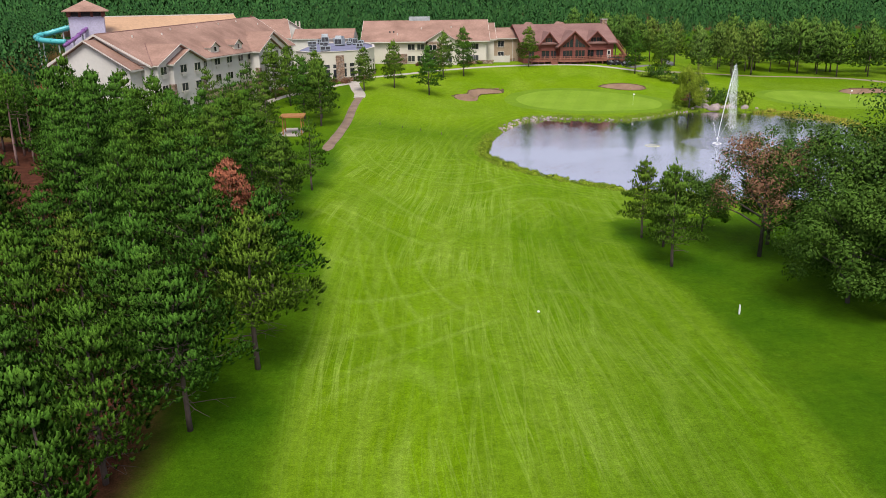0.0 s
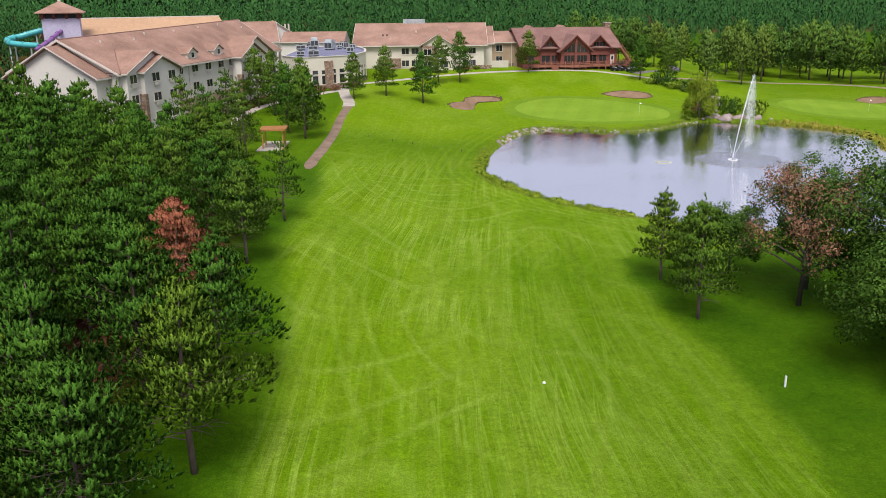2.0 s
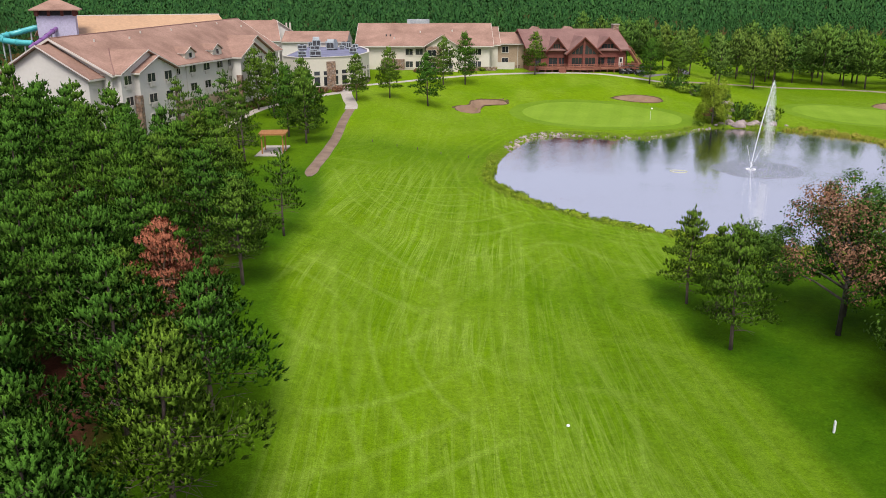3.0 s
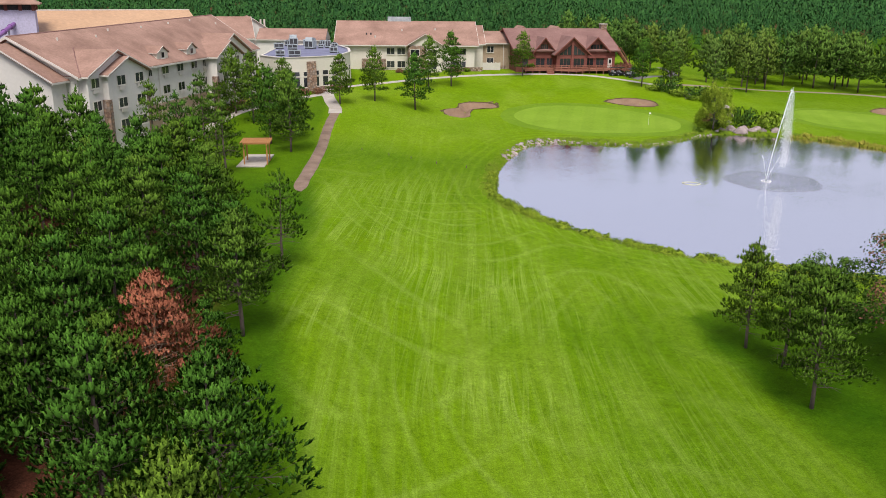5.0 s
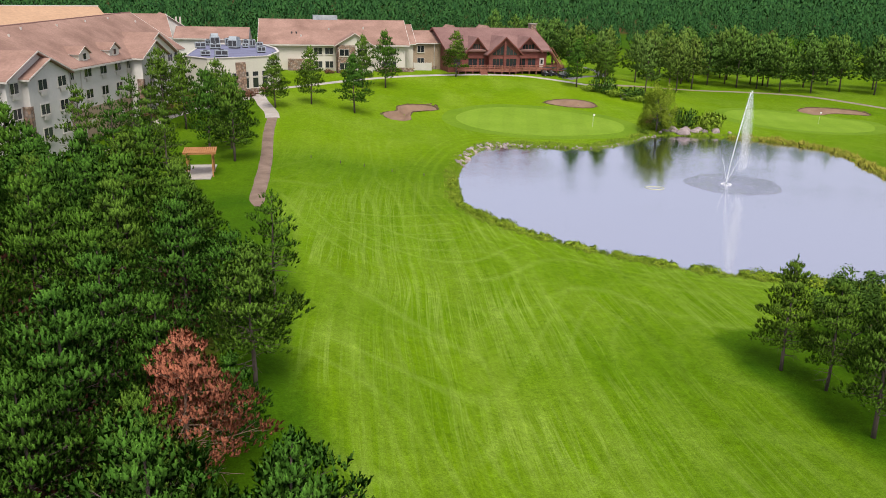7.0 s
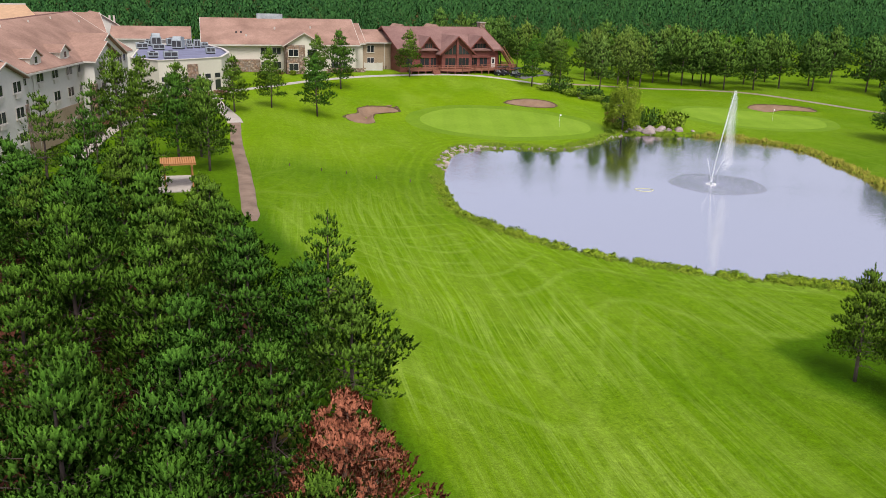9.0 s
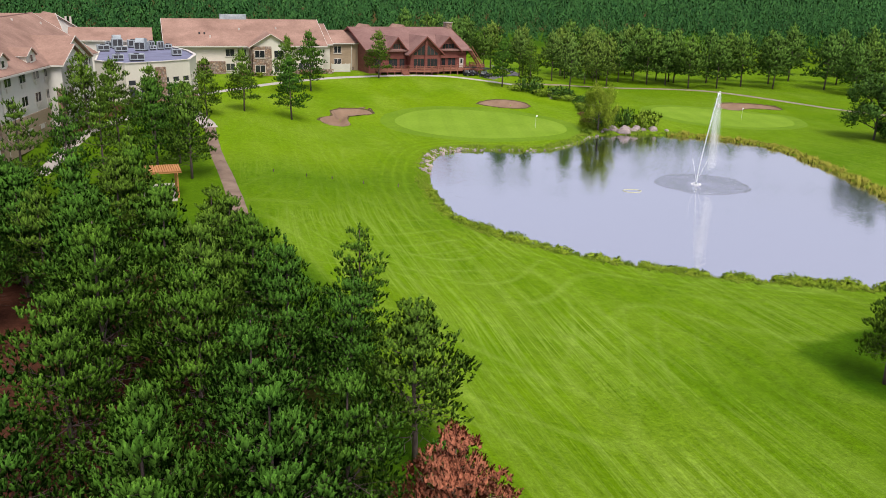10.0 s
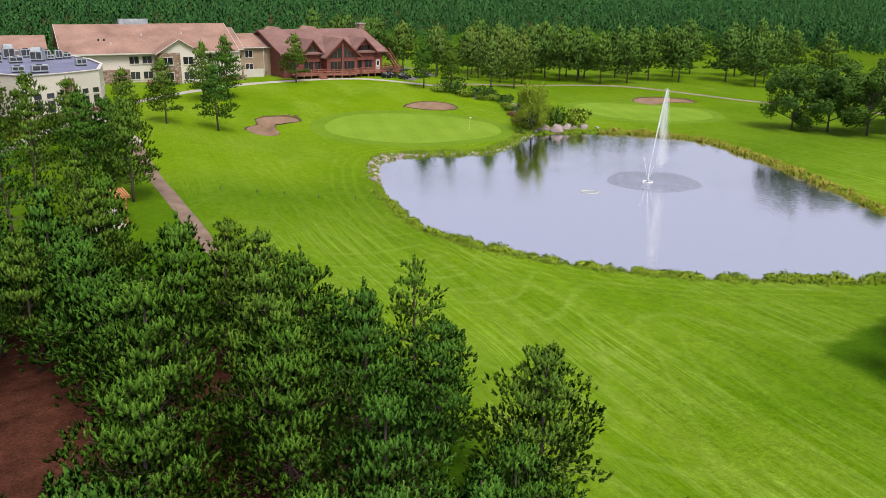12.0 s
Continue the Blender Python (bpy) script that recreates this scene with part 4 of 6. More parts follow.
def link_block():
    b = thing("link_block", "narrow tan two-storey block between hotel and lodge", "building")
    gable_walls(b, 18.0, 26.8, 208.2, 222, 4.4, 11.4, 13.6, "x", TAN)
    gable_roof(b, 18.0, 26.8, 208.2, 222, 11.4, 13.6, "x", SHINGLE, 0.6, 0.25, (False, False))
    for z in (6.6, 9.3):
        window(b, 20.9, 208.18, z, 1.5, 1.4, 0, 2)
    part("downpipe", Shape().tube([(24.0, 208.05, 5.2), (24.0, 208.05, 11.2)], 0.09, 6), TRIM, b)
    part("stone_base", Shape().box(18.4, 24.6, 208.02, 208.25, 4.4, 6.3), STONE, b)


link_block()
fence = thing("service_screen", "white panelled screen wall beside the link block", "fence")
for i in range(4):
    part("panel", Shape().box(18.9 + i * 1.0, 19.86 + i * 1.0, 204.9, 205.05, 5.2, 7.2), TRIM, fence)
for i in range(5):
    part("post", Shape().box(18.82 + i * 1.0, 18.98 + i * 1.0, 204.86, 205.1, 5.0, 7.3), TRIM, fence)


def garden_wall(x0, x1, y, label):
    w = thing("retaining_wall", label, "wall")
    rng = random.Random(int(x0 * 7))
    z = gz((x0 + x1) / 2, y)
    meshes = [Shape().box(-0.32, 0.32, -0.22, 0.22, 0, 0.26).mesh("stone", STONE)]
    for row in range(4):
        for i in range(int((x1 - x0) / 0.68)):
            part("stone", meshes[0], None, w, m=pose(x0 + i * 0.68 + (row % 2) * 0.34, y + rng.uniform(-0.03, 0.03), z - 0.15 + row * 0.265, 0, 0, rng.uniform(-2, 2)))


garden_wall(10.5, 19.0, 202.0, "low stone retaining wall before the hotel block")


def lodge():
    b = thing("log_lodge", "dark red cedar lodge with three gables and a weathered roof", "building", at=pose(26.2, 201.4, 0, 0, 0, 6.0))
    L, W, z0, ze, zr = 23.4, 22.0, 4.0, 10.4, 14.4
    gable_walls(b, 0, L, 0, W, z0, ze, zr, "x", CEDAR)
    gable_roof(b, 0, L, 0, W, ze, zr, "x", SHINGLE_DARK, 0.9, 0.3, (True, True), False)
    for s in (-0.9, L + 0.9):
        k = -1 if s < 0 else 1
        sh = Shape()
        for lo in (-0.9, W + 0.9):
            a, c = (s, lo, ze - 0.33), (s, W / 2, zr)
            v = [a, c, (s, W / 2, zr + 0.36), (s, lo, ze + 0.03)]
            v += [(x + 0.08 * k, y, z) for x, y, z in v]
            sh.add(v, [(0, 1, 2, 3), (7, 6, 5, 4), (0, 4, 5, 1), (1, 5, 6, 2), (2, 6, 7, 3), (3, 7, 4, 0)])
        part("bargeboard", sh, CEDAR, b)
    # gables along the front: small, great with glazed prow, small
    for x0, x1, y0, zl, zg in ((4.4, 8.4, -0.2, 10.5, 12.9), (8.8, 16.0, -2.2, 9.9, 13.1), (16.2, 21.2, -0.3, 10.5, 13.0)):
        gable_front(b, x0, x1, y0, 10.5, z0 if x0 == 8.8 else 8.5, zl, zg, CEDAR, SHINGLE_DARK, False, 0.75)
        gable_rakes = Shape()
        mid = (x0 + x1) / 2
        rise = (zg - zl) / (mid - x0)
        for sgn in (-1, 1):
            xa = mid + sgn * ((x1 - x0) / 2 + 0.75)
            v = [(mid, y0 - 0.75, zg - 0.05), (xa, y0 - 0.75, zl - rise * 0.75 - 0.05), (xa, y0 - 0.75, zl - rise * 0.75 + 0.3), (mid, y0 - 0.75, zg + 0.3)]
            v += [(x, y - 0.09, z) for x, y, z in v]
            gable_rakes.add(v, [(0, 1, 2, 3), (7, 6, 5, 4), (0, 4, 5, 1), (1, 5, 6, 2), (2, 6, 7, 3), (3, 7, 4, 0)])
        part("bargeboard", gable_rakes, CEDAR, b)
    # glazed prow: trapezoid lights on both sides of a post
    def glazing(x0, x1, za0, za1, zb, y):
        f = part("window", Shape().prism([(x0 - 0.1, zb - 0.1), (x1 + 0.1, zb - 0.1), (x1 + 0.1, za1 + 0.1), (x0 - 0.1, za0 + 0.1)], y - 0.04, y + 0.02, "y"), CEDAR, b)
        part("pane", Shape().prism([(x0, zb), (x1, zb), (x1, za1), (x0, za0)], y - 0.07, y - 0.045, "y"), GLASS, f)
        for k in (1, 2):
            x = x0 + (x1 - x0) * k / 3
            part("mullion", Shape().box(x - 0.05, x + 0.05, y - 0.1, y - 0.072, zb, za0 + (za1 - za0) * k / 3), CEDAR, f)
    glazing(9.5, 12.1, 9.65, 11.6, 9.4, -2.22)
    glazing(12.7, 15.3, 11.6, 9.65, 9.4, -2.22)
    part("post", Shape().box(12.15, 12.65, -2.55, -2.15, z0, 12.7), CEDAR, b, "heavy cedar post")
    for x in (10.8, 14.0):
        window(b, x, -2.24, 6.7, 2.4, 1.9, 0, 3, CEDAR)
    for x, z, w, h in ((18.7, 10.5, 2.8, 1.1), (6.4, 10.5, 1.6, 1.1)):
        window(b, x, -0.32 if x > 10 else -0.22, z, w, h, 0, 4, CEDAR)
    for x, w in ((2.0, 1.4), (5.6, 2.0), (7.7, 1.2), (17.3, 1.8), (19.8, 1.8)):
        window(b, x, -0.02, 6.6, w, 1.9, 0, 2, CEDAR)
    d = part("door", Shape().box(21.7, 22.7, -0.1, 0.02, 6.3, 8.5), TRIM, b, "white door")
    part("pane", Shape().box(21.95, 22.45, -0.13, -0.1, 7.3, 8.2), GLASS, d)
    ch = part("chimney", Shape().box(L - 0.2, L + 1.3, W / 2 - 0.9, W / 2 + 0.9, 4, 15.6), STONE, b, "field stone chimney")
    part("cap", Shape().box(L - 0.3, L + 1.4, W / 2 - 1.0, W / 2 + 1.0, 15.6, 15.8), CONCRETE, ch)
    for x in (13, 4.5):
        part("back_gable", Shape().prism([(x - 3, 12.4), (x + 3, 12.4), (x, 15.1)], W / 2 + 1, W / 2 + 8, "y"), SHINGLE, b)
    # deck with railing
    dz = 6.25
    edge = [(1.5, -3.0), (8.0, -3.2), (12.6, -5.2), (16.2, -3.6), (26.4, -3.2), (26.4, 4.0)]
    floor = edge + [(23.6, 4.0), (23.6, 0.0), (1.5, 0.0)]
    deck = part("deck", Shape().prism(floor, dz - 0.3, dz), DECK, b, "red-stained timber deck")
    for (xa, ya), (xb, yb) in zip(edge, edge[1:]):
        n = max(1, round(math.hypot(xb - xa, yb - ya) / 1.8))
        run = Shape()
        for z in (0.95, 0.5, 0.15):
            run.tube([(xa, ya, dz + z), (xb, yb, dz + z)], 0.06, 5)
        part("rail", run, DECK, deck)
        spin = Shape()
        m = int(math.hypot(xb - xa, yb - ya) / 0.22)
        for i in range(m):
            x, y = xa + (xb - xa) * i / m, ya + (yb - ya) * i / m
            spin.box(x - 0.02, x + 0.02, y - 0.02, y + 0.02, dz + 0.15, dz + 0.92)
        tagged(part("balusters", spin, DECK, deck), kind="stuff")
        for i in range(n + 1):
            x, y = xa + (xb - xa) * i / n, ya + (yb - ya) * i / n
            part("post", Shape().box(x - 0.09, x + 0.09, y - 0.09, y + 0.09, 3.9, dz + 1.08), DECK, deck)
    # log stair at the east end
    for y in (-2.2, -0.6):
        part("log_brace", Shape().tube([(23.7, y, 10.2), (26.5, y, 6.3)], 0.17, 7), DECK, b, "heavy stained log brace")
    for i in range(12):
        part("step", Shape().box(23.9 + i * 0.22, 24.2 + i * 0.22, -2.2, -0.6, 9.8 - i * 0.3, 9.87 - i * 0.3), DECK, b)
    for y in (-2.2, -0.6):
        part("handrail", Shape().tube([(23.7, y, 11.1), (26.5, y, 7.3)], 0.09, 6), DECK, b)
    for i in range(8):
        part("step", Shape().box(6.2, 7.8, -3.5 - i * 0.3, -3.2 - i * 0.3, dz - 0.18 * (i + 1), dz - 0.18 * i - 0.02), DECK, deck)
    return b


lodge()

# ---- trees ----
def unit(v):
    return v / np.linalg.norm(v, axis=-1, keepdims=True)


def tufts_mesh(name, where, aim, size, needles, width, spread, rng, material):
    """Sprays of narrow blades that fan out round an aim at each place."""
    n = len(where)
    d = unit(rng.normal(size=(n, needles, 3)) * spread + aim[:, None, :])
    side = unit(np.cross(d, rng.normal(size=d.shape)))
    length = size[:, None, None] * rng.uniform(0.65, 1.15, (n, needles, 1))
    base = where[:, None, :] - aim[:, None, :] * size[:, None, None] * rng.uniform(0, 0.6, (n, needles, 1))
    w = width * size[:, None, None]
    v = np.stack([base + d * length * 0.35 - side * w, base + d * length * 0.35 + side * w, base + d * length], 2).reshape(-1, 3)
    return arrays_mesh(name, v, np.arange(len(v)).reshape(-1, 3), material, np.repeat(unit(d * 0.3 + np.array([0, -0.6, 0.75])).reshape(-1, 3), 3, 0))


def buds(where, aim, high, wide, away, rng, sides=5, under=True, rough=0.3):
    """Small uneven lumps of packed needles, one a place, each a ring of corners between two tips."""
    n = len(where)
    e1 = unit(np.cross(aim, rng.normal(size=aim.shape)))
    e2 = np.cross(aim, e1)
    a = np.arange(sides) * math.tau / sides + rng.normal(0, 0.25, (n, sides))
    rad = np.cos(a)[..., None] * e1[:, None, :] + np.sin(a)[..., None] * e2[:, None, :]
    high, wide = np.broadcast_to(high, (n,))[:, None, None], np.broadcast_to(wide, (n,))[:, None, None]
    ring = where[:, None, :] + rad * wide * rng.uniform(1 - rough, 1 + rough, (n, sides, 1)) + aim[:, None, :] * high * rng.uniform(0.33 - 0.6 * rough, 0.33 + 0.6 * rough, (n, sides, 1))
    tip = where[:, None, :] + aim[:, None, :] * high * rng.uniform(0.85, 1.15, (n, 1, 1))
    low = where[:, None, :] - aim[:, None, :] * high * 0.2
    v = np.concatenate([ring, tip, low], 1).reshape(-1, 3)
    soft = np.concatenate([unit(rad + aim[:, None, :] * 0.2 + away[:, None, :] * 1.0), np.repeat(unit(aim * 0.7 + away * 1.0)[:, None, :], 1, 1), -aim[:, None, :]], 1).reshape(-1, 3)
    q = [(k, (k + 1) % sides, sides) for k in range(sides)] + ([((k + 1) % sides, k, sides + 1) for k in range(sides)] if under else [])
    f = (np.arange(n)[:, None, None] * (sides + 2) + np.array(q)).reshape(-1, 3)
    return v, f, soft


def brushes(where, aim, away, needles, shoot, fat, rng):
    """Upright shoots like bottle brushes: a plump core of packed needles, ringed by bundles that slant upwards, blunt at the tip."""
    n = len(where)
    size = rng.uniform(0.7, 1.25, n)[:, None, None]
    e1 = unit(np.cross(aim, rng.normal(size=aim.shape)))
    e2 = np.cross(aim, e1)
    # core: a slim three-sided spindle
    a = np.arange(3) * math.tau / 3 + rng.uniform(0, math.tau, (n, 1))
    ring = np.cos(a)[..., None] * e1[:, None, :] + np.sin(a)[..., None] * e2[:, None, :]
    mid = where[:, None, :] + aim[:, None, :] * shoot * size * 0.50
    low = where[:, None, :] + aim[:, None, :] * shoot * size * 0.02
    top = where[:, None, :] + aim[:, None, :] * shoot * size * 1.0
    v0 = np.concatenate([mid + ring * fat * 0.80 * size, low, top], 1).reshape(-1, 3)
    f0 = (np.arange(n)[:, None, None] * 5 + np.array([(0, 1, 4), (1, 2, 4), (2, 0, 4), (1, 0, 3), (2, 1, 3), (0, 2, 3)])).reshape(-1, 3)
    s0 = unit(np.concatenate([ring * 0.7 + away[:, None, :] * 1.0 + aim[:, None, :] * 0.15, away[:, None, :] - aim[:, None, :] * 0.2, aim[:, None, :] * 0.8 + away[:, None, :] * 0.5], 1)).reshape(-1, 3)
    # 0.1 at the core's foot: inner shade painted darkest there; 1.0 at the young tip
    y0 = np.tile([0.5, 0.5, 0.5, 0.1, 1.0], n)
    along = (np.arange(needles)[None, :, None] + rng.uniform(0, 1, (n, needles, 1))) / needles
    turn = np.arange(needles)[None, :] * 2.4 + rng.uniform(0, math.tau, (n, 1)) + rng.normal(0, 0.3, (n, needles))
    r = np.cos(turn)[..., None] * e1[:, None, :] + np.sin(turn)[..., None] * e2[:, None, :]
    tip = unit(r * (0.85 - 0.60 * along) + aim[:, None, :] * (0.65 + 0.5 * along))
    side = unit(np.cross(tip, unit(aim[:, None, :] * 0.6 + r)) + rng.normal(0, 0.2, tip.shape))
    k = fat * 1.75 * size * rng.uniform(0.8, 1.2, (n, needles, 1)) * (0.8 + 0.35 * np.sin(math.pi * along))
    w = fat * 0.34 * size * rng.uniform(0.75, 1.25, (n, needles, 1))
    p = where[:, None, :] + aim[:, None, :] * along * shoot * 0.78 * size
    v = np.stack([p, p + tip * k - side * w, p + tip * (k * rng.uniform(0.85, 1.15, k.shape)) + side * w], 2).reshape(-1, 3)
    soft = unit(r * (0.60 - 0.25 * along) + aim[:, None, :] * (0.05 + 0.3 * along) + away[:, None, :] * 1.1)
    # rises along the shoot: painted inner shade at the base, pale new growth at the tip
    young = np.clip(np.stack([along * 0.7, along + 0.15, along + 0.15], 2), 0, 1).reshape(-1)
    f = np.concatenate([f0, np.arange(len(v)).reshape(-1, 3) + len(v0)])
    return np.concatenate([v0, v]), f, np.concatenate([s0, np.repeat(soft.reshape(-1, 3), 3, 0)]), np.concatenate([y0, young])


def pine_parts(seed, height, radius, bare, whorls, arms, shoots, needles, shoot, fat, material, sides=7, gaps=0.0, bark=None, thin=1.0):
    """Trunk mesh and crown mesh of a pine: whorls of limbs that fork into twigs, each twig ending in a pad of upright shoots."""
    rng = np.random.default_rng(seed)
    lean = rng.uniform(-0.025, 0.025, 2) * height
    wood = Shape()
    spine = [(lean[0] * k * k + 0.06 * math.sin(k * 7 + seed), lean[1] * k * k + 0.06 * math.cos(k * 5 + seed), height * k) for k in np.linspace(0, 0.97, 8)]
    r0 = 0.0135 * height + 0.03
    wood.tube([(spine[0][0], spine[0][1], -0.3), *spine[1:]], [r0 * (1 - 0.86 * k) for k in np.linspace(0, 1, 8)], sides)
    for q in range(16 if sides > 5 else 5):                 # dead lower limbs, forked
        t, h, out = q * 2.4 + rng.uniform(0, 1), height * bare * rng.uniform(0.5, 1.5), rng.uniform(0.8, 2.3)
        mid = (math.cos(t) * out * 0.6, math.sin(t) * out * 0.6, h + 0.12)
        wood.tube([(0, 0, h), mid, (math.cos(t + 0.2) * out, math.sin(t + 0.2) * out, h - 0.10)], [0.032, 0.02, 0.007], 3, False)
        if sides > 5:
            wood.tube([mid, (math.cos(t - 0.35) * out * 0.95, math.sin(t - 0.35) * out * 0.95, h + 0.05)], [0.014, 0.005], 3, False)
    where, aim, away = [], [], []
    lop = rng.uniform(0, math.tau)
    for w in range(whorls):
        k = (w + rng.uniform(0, 0.55)) / whorls
        h = height * (bare + (0.97 - bare) * k)
        reach = radius * (1 - k) ** 0.85 * min(1, 0.84 + 1.0 * k) + 0.14
        start = rng.uniform(0, math.tau)
        cx, cy = lean[0] * (h / height) ** 2, lean[1] * (h / height) ** 2
        for a in range(arms if k < 0.75 else max(3, arms - 1)):
            if rng.random() < gaps:
                continue
            t = start + a * math.tau / arms + rng.uniform(-0.45, 0.45)
            out = reach * rng.uniform(0.58, 1.2) * (1 + 0.16 * math.cos(t - lop))
            up = out * (0.10 + 0.62 * k + rng.uniform(-0.14, 0.14))
            d = np.array([math.cos(t), math.sin(t), 0.0])
            e = np.array([-d[1], d[0], 0.0])
            base = np.array([cx, cy, h])
            at = lambda s: base + d * out * s + np.array([0, 0, up * (0.25 * s + 0.75 * s * s)])
            if sides > 4:
                wood.tube([base, at(0.5), at(0.93)], [0.009 * out + 0.008, 0.006 * out + 0.005, 0.005], 3, False)
            twigs = [(0.96, 0.0)] + ([(0.22, 0.05)] if k > 0.35 else [])
            n = 1 + int(out * 1.75 * thin + rng.random())
            for i in range(n):
                s = 0.94 - 0.74 * (i + rng.uniform(0.1, 0.7)) / n
                twigs.append((s, (1 if i % 2 else -1) * out * (0.14 + 0.30 * (1.05 - s)) * rng.uniform(0.6, 1.3)))
            for s, off in twigs:
                c = at(s) + e * off + np.array([0, 0, 0.10 * abs(off) + rng.normal(0, 0.07)])
                if sides > 5 and abs(off) > 0.15:
                    wood.tube([at(max(0.1, s - 0.22)), c], [0.013, 0.006], 3, False)
                m = max(2, int(shoots * rng.uniform(0.7, 1.35) * (1.0 if s > 0.9 else 0.85) * (1 - 0.3 * k) + 0.5))
                ang = np.arange(m) * 2.39996 + rng.uniform(0, math.tau)
                rr = (0.33 + 0.04 * out) * np.sqrt((np.arange(m) + 0.4) / m) * (shoot / 0.30) ** 0.5 * (1 - 0.3 * k)
                q = np.column_stack([np.cos(ang) * rr, np.sin(ang) * rr, -0.42 * rr * rr / 0.34]) + rng.normal(0, 0.05, (m, 3))
                where.append(c + q)
                side = q / 0.36
                aim.append(unit(side * 0.55 + d * (0.34 - 0.2 * k) + np.array([0, 0, 1.0 + 0.5 * k]) + rng.normal(0, 0.12, (m, 3))))
                away.append(unit(side * 0.5 + d * (1.0 - 0.6 * k) * s + np.array([0, 0, -0.20 + 1.1 * k])))
    top = np.array([[lean[0] + rng.normal(0, 0.02 + 0.03 * q), lean[1] + rng.normal(0, 0.02 + 0.03 * q), height * (1.0 - 0.024 * q)] for q in range(8)])
    where.append(top)
    aim.append(unit(np.column_stack([rng.normal(0, 0.3, (8, 2)), np.ones(8)])))
    away.append(aim[-1])
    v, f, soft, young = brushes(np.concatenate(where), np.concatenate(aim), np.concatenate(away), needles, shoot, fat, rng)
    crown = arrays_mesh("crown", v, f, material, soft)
    # drives both the shade painted on shoot bases and the pale young tips
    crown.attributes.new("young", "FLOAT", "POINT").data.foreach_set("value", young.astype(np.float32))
    return wood.mesh("trunk", bark or BARK, True), crown


def tree(meshes, name, label, category="tree", group="", at=None):
    t = thing(name, label, category, group, at=at)
    part("trunk", meshes[0], None, t)
    part("crown", meshes[1], None, t)
    return t


PINE_WORDS = "tall plantation pine with dark brushy needles"
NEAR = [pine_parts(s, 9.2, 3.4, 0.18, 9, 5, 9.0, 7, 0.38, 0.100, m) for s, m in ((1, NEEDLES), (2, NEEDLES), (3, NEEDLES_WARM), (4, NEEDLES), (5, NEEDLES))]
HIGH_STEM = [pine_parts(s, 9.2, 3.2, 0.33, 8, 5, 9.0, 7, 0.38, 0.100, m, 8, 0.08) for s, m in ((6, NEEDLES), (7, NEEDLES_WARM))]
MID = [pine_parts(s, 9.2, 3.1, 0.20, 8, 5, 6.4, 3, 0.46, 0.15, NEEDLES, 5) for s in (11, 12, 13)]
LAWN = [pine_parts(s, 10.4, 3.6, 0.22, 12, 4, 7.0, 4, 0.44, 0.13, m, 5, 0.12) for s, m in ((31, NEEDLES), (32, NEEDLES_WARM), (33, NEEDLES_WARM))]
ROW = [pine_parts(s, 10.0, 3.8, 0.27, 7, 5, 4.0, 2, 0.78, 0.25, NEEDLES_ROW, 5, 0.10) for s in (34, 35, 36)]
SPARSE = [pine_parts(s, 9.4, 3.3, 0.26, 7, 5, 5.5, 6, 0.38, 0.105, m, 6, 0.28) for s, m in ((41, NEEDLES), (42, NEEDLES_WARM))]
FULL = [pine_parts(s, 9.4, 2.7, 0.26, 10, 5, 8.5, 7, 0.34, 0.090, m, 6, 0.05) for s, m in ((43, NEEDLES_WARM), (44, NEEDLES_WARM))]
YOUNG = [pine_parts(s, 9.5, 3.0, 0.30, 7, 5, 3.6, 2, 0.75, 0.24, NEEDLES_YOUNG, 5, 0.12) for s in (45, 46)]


def protos(sets, words, group):
    out = []
    for m in sets:
        t = tree(m, "pine_tree", words, "tree", group)
        out.append(t)
    return out


class Planter:
    """Uses each prototype itself first, then copies of it."""

    def __init__(self, sets, words, group):
        self.things, self.free = protos(sets, words, group), None
        self.free = list(self.things)
        self.n = 0

    def put(self, x, y, scale=1.0, turn=0.0, tall=1.0, sink=0.0):
        p = self.things[self.n % len(self.things)]
        self.n += 1
        m = pose(x, y, gz(x, y) - sink, 0, 0, turn)
        if p in self.free:
            self.free.remove(p)
            ob = p
            ob.matrix_basis = m
        else:
            ob = copy_thing(p, m)
        ob.scale = (scale, scale, scale * tall)
        return ob


near_pines = Planter(NEAR, PINE_WORDS, "pines of the plantation")
high_pines = Planter(HIGH_STEM, "border pine with dead limbs on a long bare stem", "pines of the plantation")
mid_pines = Planter(MID, PINE_WORDS, "pines of the plantation")
lawn_pines = Planter(LAWN, "lawn pine with an open irregular crown and bare lower trunk", "pines on the lawn")
edge_pines = Planter(SPARSE, "sparse pine with a thin yellowish green crown", "pines on the lawn")
full_pines = Planter(FULL, "young pine with a full conical crown on the mown grass", "pines on the lawn")
row_pines = Planter(ROW, "pine with a bare lower trunk in the row beyond the greens", "pines beyond the greens")
young_pines = Planter(YOUNG, "lighter yellow-green pine beside the far cart path", "pines beyond the greens")

rng = random.Random(5)
# trees along the plantation's east edge, placed one by one
EDGE = [(-11.2, 22.6, 1.0), (-8.6, 26.8, 0.98), (-6.4, 33.0, 1.02), (-6.8, 40.2, 0.92), (-10.7, 39.5, 1.02), (-11.6, 44.2, 0.80), (-12.6, 32.6, 1.05), (-10.8, 30.2, 0.9), (-8.95, 56.5, 0.80),
        (-10.3, 62.2, 0.72), (-12.9, 63.7, 0.88), (-13.9, 69.2, 0.88), (-15.4, 78.0, 0.84), (-15.5, 55.8, 0.86), (-15.6, 49.8, 0.95), (-17.2, 60.8, 0.92), (-22.3, 59.8, 0.90), (-14.6, 74, 0.86), (-12.6, 52.6, 0.78), (-9.6, 51.2, 0.50)]
